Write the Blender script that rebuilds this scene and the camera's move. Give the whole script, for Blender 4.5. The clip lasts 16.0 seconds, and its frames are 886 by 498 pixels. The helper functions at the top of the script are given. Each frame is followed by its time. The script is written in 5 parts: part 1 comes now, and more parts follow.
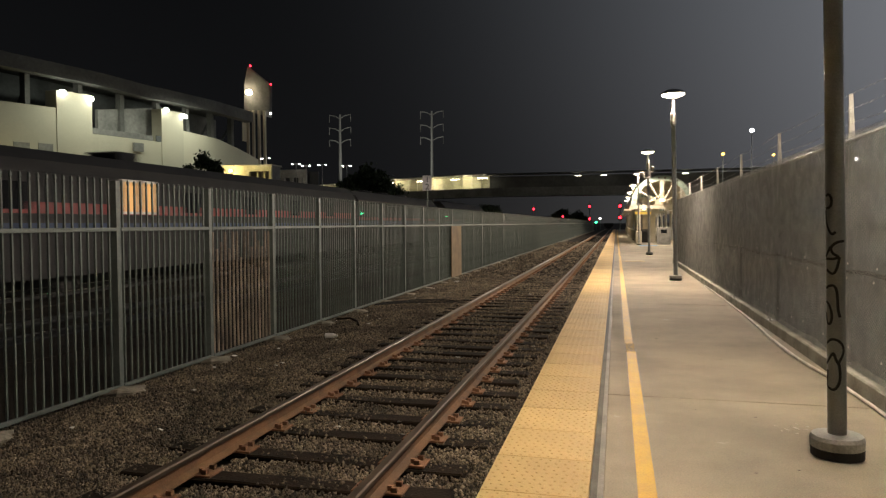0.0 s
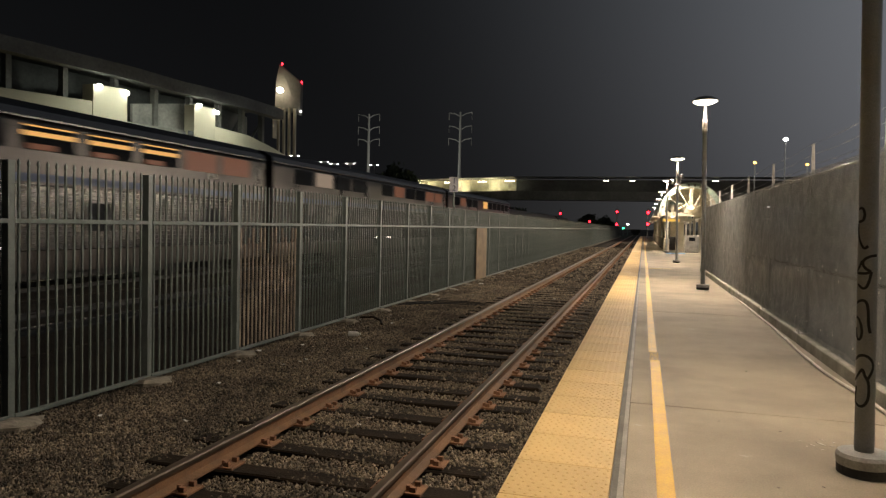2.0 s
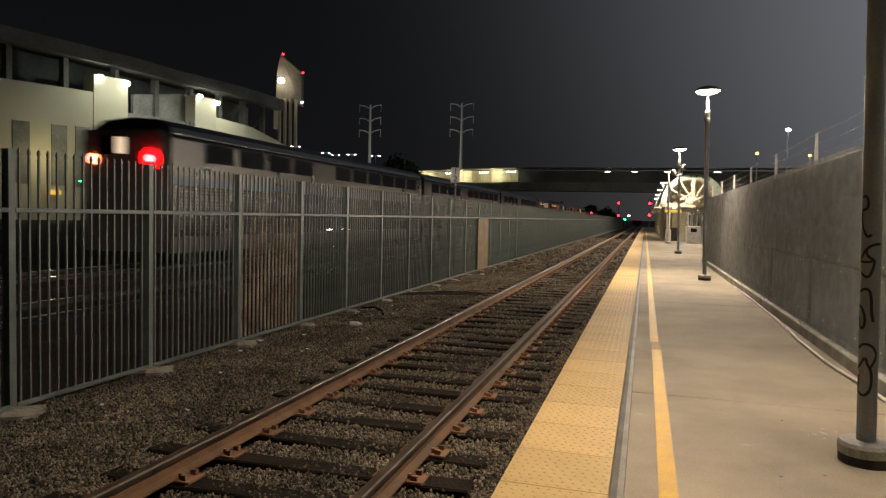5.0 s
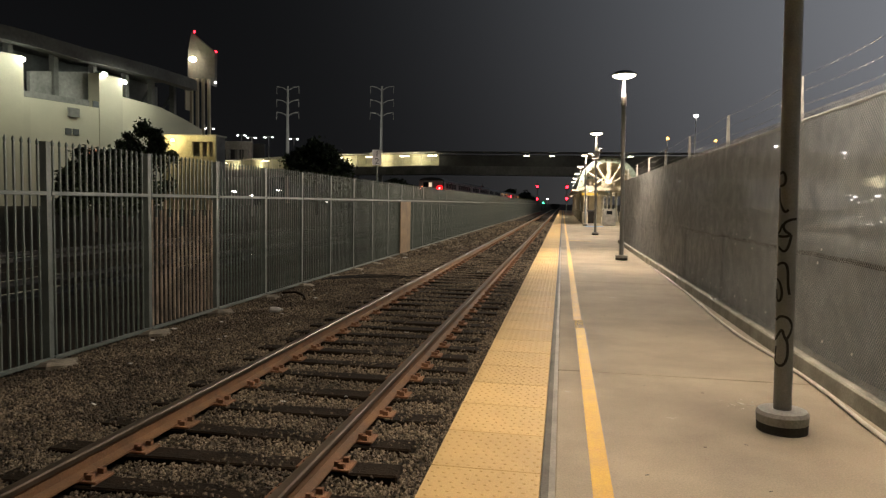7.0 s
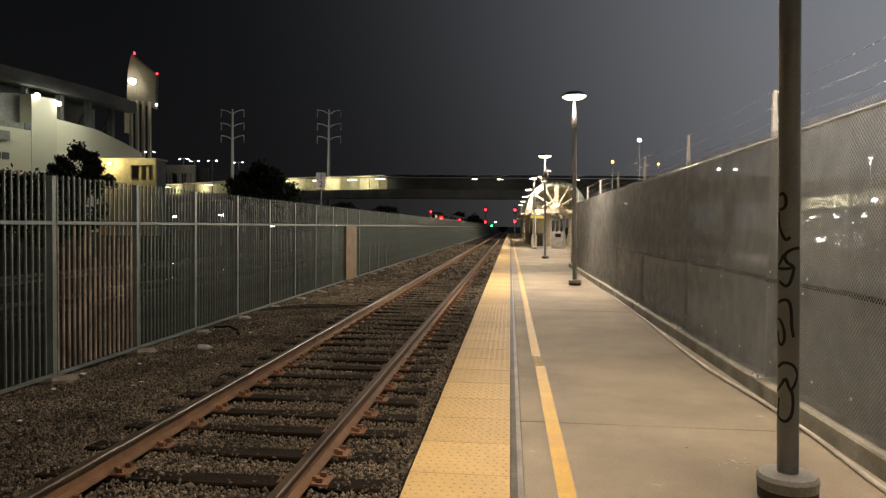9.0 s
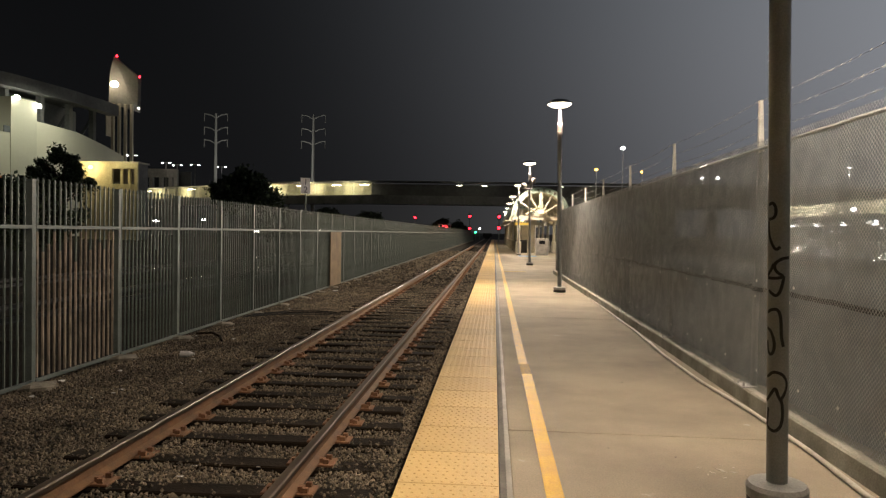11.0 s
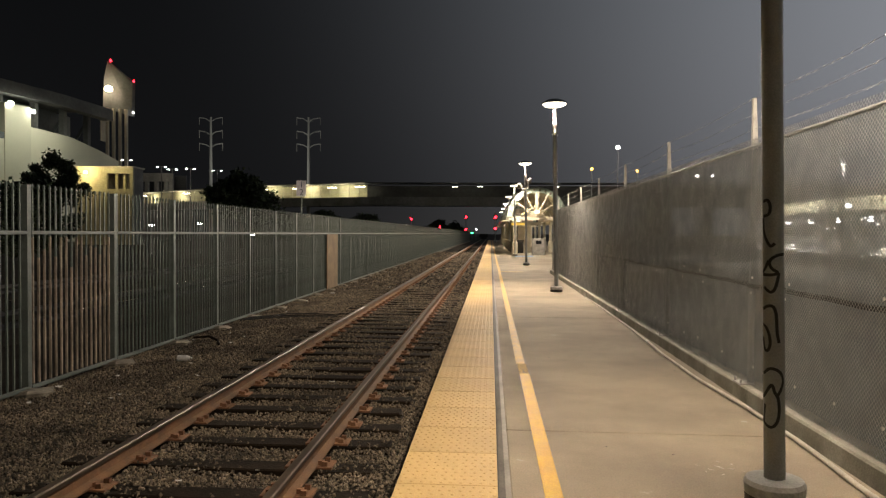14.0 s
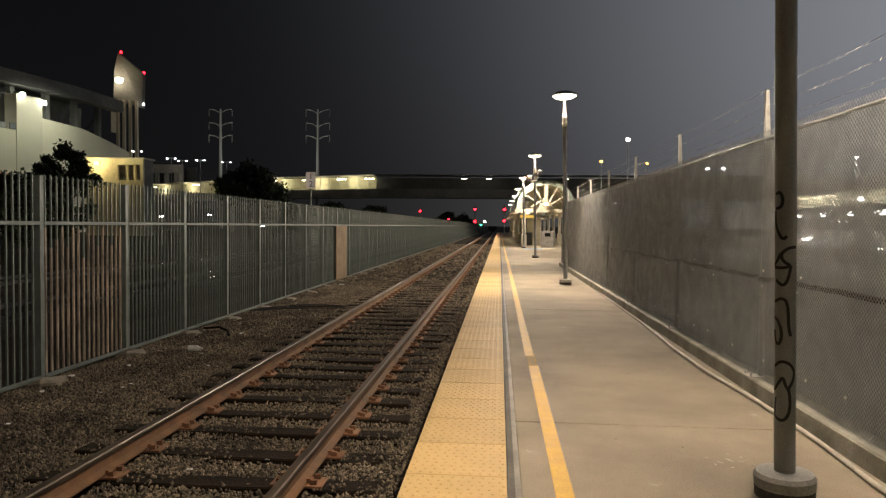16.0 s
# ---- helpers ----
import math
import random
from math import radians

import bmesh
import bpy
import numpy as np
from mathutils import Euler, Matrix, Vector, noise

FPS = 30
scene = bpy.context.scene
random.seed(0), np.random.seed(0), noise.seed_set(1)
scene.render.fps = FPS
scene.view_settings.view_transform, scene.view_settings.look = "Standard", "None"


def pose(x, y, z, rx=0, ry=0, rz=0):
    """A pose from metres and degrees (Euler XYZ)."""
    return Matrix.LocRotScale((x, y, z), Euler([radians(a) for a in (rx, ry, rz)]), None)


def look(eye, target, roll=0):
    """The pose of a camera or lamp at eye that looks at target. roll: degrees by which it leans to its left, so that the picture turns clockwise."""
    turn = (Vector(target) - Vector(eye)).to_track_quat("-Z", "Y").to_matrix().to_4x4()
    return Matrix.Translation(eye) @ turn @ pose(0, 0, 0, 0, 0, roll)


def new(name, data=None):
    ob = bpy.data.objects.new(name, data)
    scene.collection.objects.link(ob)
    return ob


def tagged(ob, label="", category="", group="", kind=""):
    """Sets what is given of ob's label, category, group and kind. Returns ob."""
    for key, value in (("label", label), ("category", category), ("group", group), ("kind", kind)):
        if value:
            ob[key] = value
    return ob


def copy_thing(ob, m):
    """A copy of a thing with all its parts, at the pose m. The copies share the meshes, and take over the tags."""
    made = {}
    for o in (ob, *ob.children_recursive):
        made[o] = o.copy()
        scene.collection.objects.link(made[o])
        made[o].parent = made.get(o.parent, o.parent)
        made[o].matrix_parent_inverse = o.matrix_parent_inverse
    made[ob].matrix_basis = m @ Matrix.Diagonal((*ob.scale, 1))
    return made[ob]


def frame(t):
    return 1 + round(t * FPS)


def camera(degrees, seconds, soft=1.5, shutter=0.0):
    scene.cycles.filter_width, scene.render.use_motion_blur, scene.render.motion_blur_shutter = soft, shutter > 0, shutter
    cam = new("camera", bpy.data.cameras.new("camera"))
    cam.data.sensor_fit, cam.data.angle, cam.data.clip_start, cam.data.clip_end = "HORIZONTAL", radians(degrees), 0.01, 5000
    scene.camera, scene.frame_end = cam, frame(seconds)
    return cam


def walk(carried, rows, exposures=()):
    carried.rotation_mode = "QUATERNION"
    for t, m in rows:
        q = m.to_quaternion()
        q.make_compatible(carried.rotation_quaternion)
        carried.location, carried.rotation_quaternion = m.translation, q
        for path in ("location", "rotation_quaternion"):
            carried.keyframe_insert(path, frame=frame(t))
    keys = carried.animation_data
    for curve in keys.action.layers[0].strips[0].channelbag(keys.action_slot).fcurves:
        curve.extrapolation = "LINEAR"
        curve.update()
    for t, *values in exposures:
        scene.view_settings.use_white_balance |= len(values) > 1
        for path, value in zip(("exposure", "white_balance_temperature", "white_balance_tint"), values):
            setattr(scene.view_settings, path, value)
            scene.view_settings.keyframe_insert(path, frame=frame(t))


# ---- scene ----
cam = camera(65.6, 16.0, soft=1.3, shutter=0.4)
PATH = [
    (0, (0.145, 0.041, 1.523), (-0.344, 1.979, 1.45), -0.3),
    (0.5, (0.159, 0.026, 1.542), (-0.334, 1.963, 1.482), 0.3),
    (1, (0.16, 0.017, 1.539), (-0.355, 1.949, 1.481), 0.9),
    (1.5, (0.148, 0.017, 1.537), (-0.388, 1.943, 1.475), 1.2),
    (2, (0.147, 0.02, 1.531), (-0.412, 1.939, 1.461), 1.3),
    (2.5, (0.138, 0.022, 1.533), (-0.442, 1.935, 1.454), 1.4),
    (3, (0.141, 0.024, 1.525), (-0.451, 1.933, 1.442), 1.5),
    (3.2, (0.131, 0.033, 1.531), (-0.467, 1.94, 1.442), 1.5),
    (5.3, (0.15, 0.038, 1.512), (-0.391, 1.961, 1.414), 1.2),
    (5.5, (0.156, 0.049, 1.517), (-0.349, 1.981, 1.419), 1.1),
    (6, (0.163, 0.064, 1.51), (-0.271, 2.013, 1.407), 1.1),
    (6.5, (0.117, 0.076, 1.489), (-0.262, 2.036, 1.373), 1.1),
    (7, (0.072, 0.178, 1.467), (-0.267, 2.145, 1.33), 1.1),
    (7.5, (0.101, 0.423, 1.493), (-0.205, 2.396, 1.374), 1.1),
    (8, (0.011, 0.61, 1.474), (-0.264, 2.587, 1.345), 0.8),
    (8.5, (-0.076, 0.772, 1.5), (-0.312, 2.755, 1.409), 0.6),
    (9, (-0.021, 0.99, 1.497), (-0.215, 2.98, 1.43), 0.7),
    (11.5, (-0.064, 1.025, 1.504), (-0.208, 3.019, 1.46), 1.1),
    (12, (-0.063, 1.021, 1.503), (-0.202, 3.016, 1.464), 1.1),
    (12.5, (-0.061, 1.015, 1.503), (-0.198, 3.01, 1.464), 1.0),
    (13, (-0.063, 1.022, 1.501), (-0.2, 3.017, 1.463), 0.9),
    (13.5, (-0.057, 1.01, 1.505), (-0.195, 3.005, 1.466), 0.6),
    (14, (-0.055, 1.02, 1.501), (-0.193, 3.015, 1.456), 0.4),
    (14.5, (-0.056, 1.015, 1.507), (-0.2, 3.009, 1.457), 0.2),
    (15, (-0.056, 1.019, 1.502), (-0.206, 3.012, 1.448), 0.3),
    (15.5, (-0.063, 1.01, 1.499), (-0.218, 3.003, 1.439), 0.6),
    (16, (-0.064, 1.016, 1.497), (-0.227, 3.009, 1.429), 0.6),
]
walk(cam, [(t, look(eye, target, roll)) for t, eye, target, roll in PATH])

# ---------------------------------------------------------------- world and sky
world = bpy.data.worlds.new("night_sky")
scene.world = world
world.use_nodes = True
wn, wl = world.node_tree.nodes, world.node_tree.links
wbg = wn["Background"]
wtc = wn.new("ShaderNodeTexCoord")
wsep = wn.new("ShaderNodeSeparateXYZ")
wramp = wn.new("ShaderNodeValToRGB")
wl.new(wtc.outputs["Generated"], wsep.inputs[0])
wl.new(wsep.outputs["Z"], wramp.inputs[0])
wl.new(wramp.outputs[0], wbg.inputs[0])
# glare of the near lamp put into the sky, brighter to the upper right
wdot = wn.new("ShaderNodeVectorMath")
wdot.operation = "DOT_PRODUCT"
wl.new(wtc.outputs["Generated"], wdot.inputs[0])
wdot.inputs[1].default_value = Vector((0.62, 0.56, 0.55)).normalized()
wpos = wn.new("ShaderNodeMath")
wpos.operation, wpos.inputs[1].default_value = "MAXIMUM", 0.0
wpow = wn.new("ShaderNodeMath")
wpow.operation, wpow.inputs[1].default_value = "POWER", 5.6
wglow = wn.new("ShaderNodeMath")
wglow.operation, wglow.inputs[1].default_value, wglow.inputs[2].default_value = "MULTIPLY_ADD", 84.0, 1.0
wl.new(wdot.outputs["Value"], wpos.inputs[0])
wl.new(wpos.outputs[0], wpow.inputs[0])
wl.new(wpow.outputs[0], wglow.inputs[0])
wl.new(wglow.outputs[0], wbg.inputs[1])
wramp.color_ramp.elements[0].position = 0.0
wramp.color_ramp.elements[0].color = (0.0095, 0.0093, 0.0094, 1)
haze = wramp.color_ramp.elements.new(0.075)
haze.color = (0.0062, 0.0063, 0.0068, 1)
wramp.color_ramp.elements[2].position = 0.45
wramp.color_ramp.elements[2].color = (0.0026, 0.0029, 0.0033, 1)
scene.view_settings.exposure = 0.0

LAMP_COLOUR = (1.0, 0.83, 0.64)
LAMP_WATTS = 3350.0
NEAR_WATTS = 1720.0


# ---------------------------------------------------------------- helpers
def socket(node, name, value):
    if name in node.inputs:
        node.inputs[name].default_value = value


def mat(name, base, rough=0.7, metal=0.0, dark=None, scale=6.0, fine=60.0, bump=0.15, stain=0.5, island=False,
        emit=None, power=0.0, wear=None, wear_at=0.62, spec=0.5):
    """A surface with variation at two scales: stains and fine grain, with relief."""
    m = bpy.data.materials.new(name)
    m.use_nodes = True
    n, l = m.node_tree.nodes, m.node_tree.links
    b = n["Principled BSDF"]
    socket(b, "Specular IOR Level", spec)
    b.inputs["Metallic"].default_value = metal
    dark = dark or tuple(c * 0.6 for c in base)
    tc = n.new("ShaderNodeTexCoord")
    big = n.new("ShaderNodeTexNoise")
    big.inputs["Scale"].default_value = scale
    big.inputs["Detail"].default_value = 6
    big.inputs["Roughness"].default_value = 0.6
    small = n.new("ShaderNodeTexNoise")
    small.inputs["Scale"].default_value = fine
    small.inputs["Detail"].default_value = 3
    for tex in (big, small):
        l.new(tc.outputs["Object"], tex.inputs["Vector"])
    ramp = n.new("ShaderNodeValToRGB")
    ramp.color_ramp.elements[0].position, ramp.color_ramp.elements[0].color = 0.5 - 0.25 * stain - 0.02, (*dark, 1)
    ramp.color_ramp.elements[1].position, ramp.color_ramp.elements[1].color = 0.62, (*base, 1)
    l.new(big.outputs["Fac"], ramp.inputs[0])
    mix = n.new("ShaderNodeMix")
    mix.data_type, mix.blend_type = "RGBA", "OVERLAY"
    mix.inputs[0].default_value = 0.35
    l.new(ramp.outputs[0], mix.inputs[6])
    l.new(small.outputs["Fac"], mix.inputs[7])
    out = mix.outputs[2]
    if wear:
        wn_ = n.new("ShaderNodeTexNoise")
        wn_.inputs["Scale"].default_value, wn_.inputs["Detail"].default_value = scale * 4, 8
        l.new(tc.outputs["Object"], wn_.inputs["Vector"])
        wr = n.new("ShaderNodeValToRGB")
        wr.color_ramp.elements[0].position, wr.color_ramp.elements[1].position = wear_at, wear_at + 0.04
        l.new(wn_.outputs["Fac"], wr.inputs[0])
        wm = n.new("ShaderNodeMix")
        wm.data_type = "RGBA"
        l.new(wr.outputs[0], wm.inputs[0])
        l.new(out, wm.inputs[6])
        wm.inputs[7].default_value = (*wear, 1)
        out = wm.outputs[2]
    source = None
    if island:
        source = n.new("ShaderNodeNewGeometry").outputs["Random Per Island"]
    else:
        source = n.new("ShaderNodeObjectInfo").outputs["Random"]
    mr = n.new("ShaderNodeMapRange")
    mr.inputs[3].default_value, mr.inputs[4].default_value = (0.25, 2.1) if island else (0.88, 1.1)
    l.new(source, mr.inputs[0])
    hs = n.new("ShaderNodeHueSaturation")
    l.new(mr.outputs[0], hs.inputs["Value"])
    l.new(out, hs.inputs["Color"])
    l.new(hs.outputs[0], b.inputs["Base Color"])
    rr = n.new("ShaderNodeMapRange")
    rr.inputs[3].default_value, rr.inputs[4].default_value = max(0.03, rough - 0.12), min(1, rough + 0.12)
    l.new(big.outputs["Fac"], rr.inputs[0])
    l.new(rr.outputs[0], b.inputs["Roughness"])
    if bump:
        bp = n.new("ShaderNodeBump")
        bp.inputs["Strength"].default_value, bp.inputs["Distance"].default_value = bump, 0.01
        l.new(small.outputs["Fac"], bp.inputs["Height"])
        l.new(bp.outputs[0], b.inputs["Normal"])
    if emit:
        b.inputs["Emission Color"].default_value = (*emit, 1)
        b.inputs["Emission Strength"].default_value = power
    return m


def glow(name, colour, power):
    m = bpy.data.materials.new(name)
    m.use_nodes = True
    b = m.node_tree.nodes["Principled BSDF"]
    b.inputs["Base Color"].default_value = (0.03, 0.03, 0.03, 1)
    b.inputs["Emission Color"].default_value = (*colour, 1)
    b.inputs["Emission Strength"].default_value = power
    return m


def thing(name, label, category, at=(0, 0, 0), group="", kind=""):
    e = new(name)
    e.location = at
    e.empty_display_size = 0.2
    return tagged(e, label, category, group, kind)


def part(name, bm, material, parent=None, label="", smooth=False):
    me = bpy.data.meshes.new(name)
    bm.to_mesh(me)
    bm.free()
    me.materials.append(material)
    if smooth:
        me.polygons.foreach_set("use_smooth", [True] * len(me.polygons))
    ob = new(name, me)
    if parent:
        ob.parent = parent
    if label:
        ob["label"] = label
    return ob


def again(ob, parent, at):
    """Another piece on the same mesh."""
    o = new(ob.name.split(".")[0], ob.data)
    o.parent, o.location = parent, at
    return o


def mesh_from(name, verts, faces, material, parent=None, label=""):
    me = bpy.data.meshes.new(name)
    me.from_pydata(verts, [], faces)
    me.update()
    me.materials.append(material)
    ob = new(name, me)
    if parent:
        ob.parent = parent
    if label:
        ob["label"] = label
    return ob


def box(bm, x0, x1, y0, y1, z0, z1, bevel=0.0):
    vs = [bm.verts.new(v) for v in ((x0, y0, z0), (x1, y0, z0), (x1, y1, z0), (x0, y1, z0),
                                    (x0, y0, z1), (x1, y0, z1), (x1, y1, z1), (x0, y1, z1))]
    fs = [bm.faces.new([vs[i] for i in f]) for f in
          ((3, 2, 1, 0), (4, 5, 6, 7), (0, 1, 5, 4), (1, 2, 6, 5), (2, 3, 7, 6), (3, 0, 4, 7))]
    if bevel:
        es = list({e for f in fs for e in f.edges})
        bmesh.ops.bevel(bm, geom=es, offset=bevel, segments=1, affect="EDGES")
    return bm


def boxbm(*a, **k):
    return box(bmesh.new(), *a, **k)


def lathe(profile, n=16, at=(0, 0, 0), bm=None, cap=True):
    """A turned body round z from (radius, z) pairs."""
    bm = bm or bmesh.new()
    rings = []
    for r, z in profile:
        rings.append([bm.verts.new((at[0] + r * math.cos(2 * math.pi * i / n), at[1] + r * math.sin(2 * math.pi * i / n), at[2] + z))
                      for i in range(n)])
    for a, b in zip(rings, rings[1:]):
        for i in range(n):
            bm.faces.new((a[i], a[(i + 1) % n], b[(i + 1) % n], b[i]))
    if cap:
        bm.faces.new(list(reversed(rings[0])))
        bm.faces.new(rings[-1])
    return bm


def tube(points, r, n=6, bm=None):
    """A round rod along a line of points."""
    bm = bm or bmesh.new()
    rings = []
    pts = [Vector(p) for p in points]
    for i, p in enumerate(pts):
        d = (pts[min(i + 1, len(pts) - 1)] - pts[max(i - 1, 0)]).normalized()
        up = Vector((0, 0, 1)) if abs(d.z) < 0.9 else Vector((1, 0, 0))
        u = d.cross(up).normalized()
        v = u.cross(d)
        rings.append([bm.verts.new(p + r * (math.cos(2 * math.pi * k / n) * u + math.sin(2 * math.pi * k / n) * v)) for k in range(n)])
    for a, b in zip(rings, rings[1:]):
        for i in range(n):
            bm.faces.new((a[i], a[(i + 1) % n], b[(i + 1) % n], b[i]))
    bm.faces.new(list(reversed(rings[0])))
    bm.faces.new(rings[-1])
    bmesh.ops.recalc_face_normals(bm, faces=bm.faces)
    return bm


def extrude_y(section, y0, y1, bm=None):
    """A closed x-z section drawn out along y."""
    bm = bm or bmesh.new()
    a = [bm.verts.new((x, y0, z)) for x, z in section]
    b = [bm.verts.new((x, y1, z)) for x, z in section]
    k = len(section)
    for i in range(k):
        bm.faces.new((a[i], a[(i + 1) % k], b[(i + 1) % k], b[i]))
    bm.faces.new(list(reversed(a)))
    bm.faces.new(b)
    bmesh.ops.recalc_face_normals(bm, faces=bm.faces)
    return bm


def lamp(name, kind, at, watts, colour, size=0.3, target=None, spot=None, blend=0.6):
    d = bpy.data.lights.new(name, kind)
    d.energy, d.color = watts, colour
    d.shadow_soft_size = size
    if kind == "SPOT":
        d.spot_size, d.spot_blend = radians(spot), blend
    o = new(name, d)
    o.matrix_world = look(at, target or (at[0], at[1] + 0.0001, at[2] - 1))
    return o


# ---------------------------------------------------------------- materials
M = {}
M["concrete"] = mat("platform_concrete", (0.340, 0.285, 0.208), 0.82, dark=(0.195, 0.165, 0.125), scale=0.7, fine=90, bump=0.2, stain=0.7,
                    wear=(0.44, 0.41, 0.35), wear_at=0.70)
M["kerb"] = mat("kerb_concrete", (0.37, 0.35, 0.29), 0.85, dark=(0.2, 0.19, 0.15), scale=2.2, fine=70, bump=0.35)
M["tactile"] = mat("tactile_yellow", (0.60, 0.415, 0.165), 0.62, dark=(0.50, 0.34, 0.13), scale=1.6, fine=120, bump=0.1)
M["line"] = mat("line_paint", (0.62, 0.365, 0.008), 0.6, dark=(0.52, 0.30, 0.008), scale=3, fine=90, bump=0.12, wear=(0.50, 0.33, 0.04), wear_at=0.74)
M["line_pale"] = mat("worn_line_paint", (0.68, 0.43, 0.10), 0.65, dark=(0.52, 0.35, 0.13), scale=4, fine=90, bump=0.12, wear=(0.40, 0.33, 0.22), wear_at=0.58)
M["patch"] = mat("peeling_line_paint", (0.66, 0.41, 0.06), 0.75, dark=(0.4, 0.27, 0.08), scale=30, fine=160, bump=0.5, wear=(0.16, 0.13, 0.09), wear_at=0.5)
M["strip"] = mat("edge_strip_metal", (0.27, 0.245, 0.21), 0.6, 0.0, scale=3, fine=50)
M["groove"] = mat("joint_sealant", (0.15, 0.135, 0.116), 0.8, scale=3)
M["rust"] = mat("rusty_rail", (0.175, 0.088, 0.038), 0.8, 0.0, dark=(0.10, 0.052, 0.025), scale=3, fine=80, bump=0.4)
M["railtop"] = mat("worn_rail_head", (0.13, 0.095, 0.066), 0.46, 0.6, dark=(0.07, 0.05, 0.034), scale=2, fine=90, bump=0.08)
M["shiny"] = mat("polished_rail", (0.6, 0.58, 0.55), 0.08, 1.0, scale=2, fine=50, bump=0.03)
M["plate"] = mat("tie_plate_rust", (0.25, 0.125, 0.065), 0.85, 0.05, dark=(0.15, 0.075, 0.04), scale=9, fine=90, bump=0.4)
M["tie"] = mat("creosoted_tie", (0.022, 0.0145, 0.009), 0.95, dark=(0.010, 0.007, 0.0045), scale=2.5, fine=45, bump=0.7, spec=0.15)
M["ground"] = mat("gravel_ground", (0.045, 0.037, 0.028), 0.95, dark=(0.022, 0.018, 0.014), scale=1.2, fine=35, bump=0.9, spec=0.15)
M["stone"] = mat("ballast_stone", (0.17, 0.135, 0.095), 0.85, dark=(0.07, 0.055, 0.038), scale=1.4, fine=60, bump=0.3, island=True)
M["picket"] = mat("dark_green_steel", (0.135, 0.165, 0.145), 0.5, 0.0, dark=(0.09, 0.11, 0.098), scale=3, fine=60, bump=0.1)
M["fence"] = mat("green_grey_steel", (0.145, 0.172, 0.158), 0.5, 0.0, dark=(0.095, 0.112, 0.102), scale=3, fine=60, bump=0.1)
M["fence_tan"] = mat("overpainted_tan_steel", (0.40, 0.325, 0.25), 0.7, dark=(0.17, 0.14, 0.11), scale=2.5, fine=60, bump=0.1)
M["board"] = mat("tan_board", (0.26, 0.18, 0.095), 0.75, dark=(0.16, 0.11, 0.06), scale=2, fine=40)
M["footing"] = mat("concrete_footing", (0.30, 0.265, 0.21), 0.9, dark=(0.17, 0.15, 0.12), scale=8, fine=60, bump=0.6)
M["galv"] = mat("galvanised_wire", (0.66, 0.64, 0.61), 0.5, 0.25, scale=5, fine=50, bump=0.05)
M["wire"] = mat("weathered_fence_wire", (0.42, 0.415, 0.40), 0.55, 0.2, scale=5, fine=50, bump=0.05)
M["arm"] = mat("white_painted_arm", (0.75, 0.73, 0.68), 0.5, 0.2, scale=6, fine=50, bump=0.05)
M["pole"] = mat("grey_pole_paint", (0.30, 0.305, 0.31), 0.45, 0.0, dark=(0.25, 0.254, 0.258), scale=1.5, fine=120, bump=0.06)
M["collar"] = mat("pale_collar", (0.32, 0.305, 0.285), 0.5, scale=4, bump=0.05)
M["base"] = mat("lamp_base_cover", (0.42, 0.405, 0.38), 0.6, dark=(0.31, 0.30, 0.28), scale=6, fine=70, bump=0.15)
M["base_dark"] = mat("lamp_base_band", (0.055, 0.05, 0.045), 0.75, scale=6, fine=70, bump=0.15)
M["ink"] = mat("black_spray_paint", (0.012, 0.012, 0.012), 0.6, scale=20, bump=0.02)
M["hose"] = mat("white_hose", (0.62, 0.57, 0.5), 0.6, dark=(0.45, 0.4, 0.34), scale=3, fine=60, bump=0.1)
M["white"] = mat("white_steel", (0.40, 0.365, 0.29), 0.5, dark=(0.32, 0.295, 0.24), scale=2, fine=50, bump=0.05)
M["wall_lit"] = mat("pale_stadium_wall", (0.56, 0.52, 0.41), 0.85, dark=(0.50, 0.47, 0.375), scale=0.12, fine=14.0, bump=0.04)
# parts away from the floodlights: night shade put into a darker colour
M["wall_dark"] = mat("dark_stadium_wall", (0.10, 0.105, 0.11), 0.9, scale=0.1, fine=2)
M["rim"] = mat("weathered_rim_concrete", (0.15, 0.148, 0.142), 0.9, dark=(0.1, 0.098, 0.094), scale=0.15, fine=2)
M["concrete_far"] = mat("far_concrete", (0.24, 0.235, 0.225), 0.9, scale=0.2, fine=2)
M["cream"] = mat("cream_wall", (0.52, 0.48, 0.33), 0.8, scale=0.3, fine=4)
M["black"] = mat("black_rubber", (0.018, 0.018, 0.018), 0.7, scale=5)
M["darkglass"] = mat("dark_glass", (0.012, 0.013, 0.016), 0.6, scale=1, bump=0, stain=0.1, spec=0.05)
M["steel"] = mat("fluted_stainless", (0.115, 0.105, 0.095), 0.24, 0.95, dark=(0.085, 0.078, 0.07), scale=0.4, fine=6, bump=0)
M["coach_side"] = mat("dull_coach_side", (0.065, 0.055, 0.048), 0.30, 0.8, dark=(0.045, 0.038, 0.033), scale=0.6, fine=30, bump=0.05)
M["roof"] = mat("grimy_car_roof", (0.03, 0.03, 0.033), 0.42, 0.0, scale=0.6, fine=30, bump=0.1)
M["blue"] = mat("blue_stripe", (0.02, 0.045, 0.12), 0.5, scale=2, bump=0.03)
M["red"] = mat("red_stripe", (0.28, 0.025, 0.02), 0.5, scale=2, bump=0.03)
M["under"] = mat("grimy_underframe", (0.045, 0.042, 0.04), 0.8, scale=2, fine=30)
M["bark"] = mat("bark", (0.07, 0.05, 0.035), 0.9, scale=6, fine=40, bump=0.6)
M["leaf"] = mat("dark_leaf", (0.034, 0.046, 0.02), 0.85, dark=(0.02, 0.028, 0.012), scale=2, fine=20, bump=0.1, island=True)
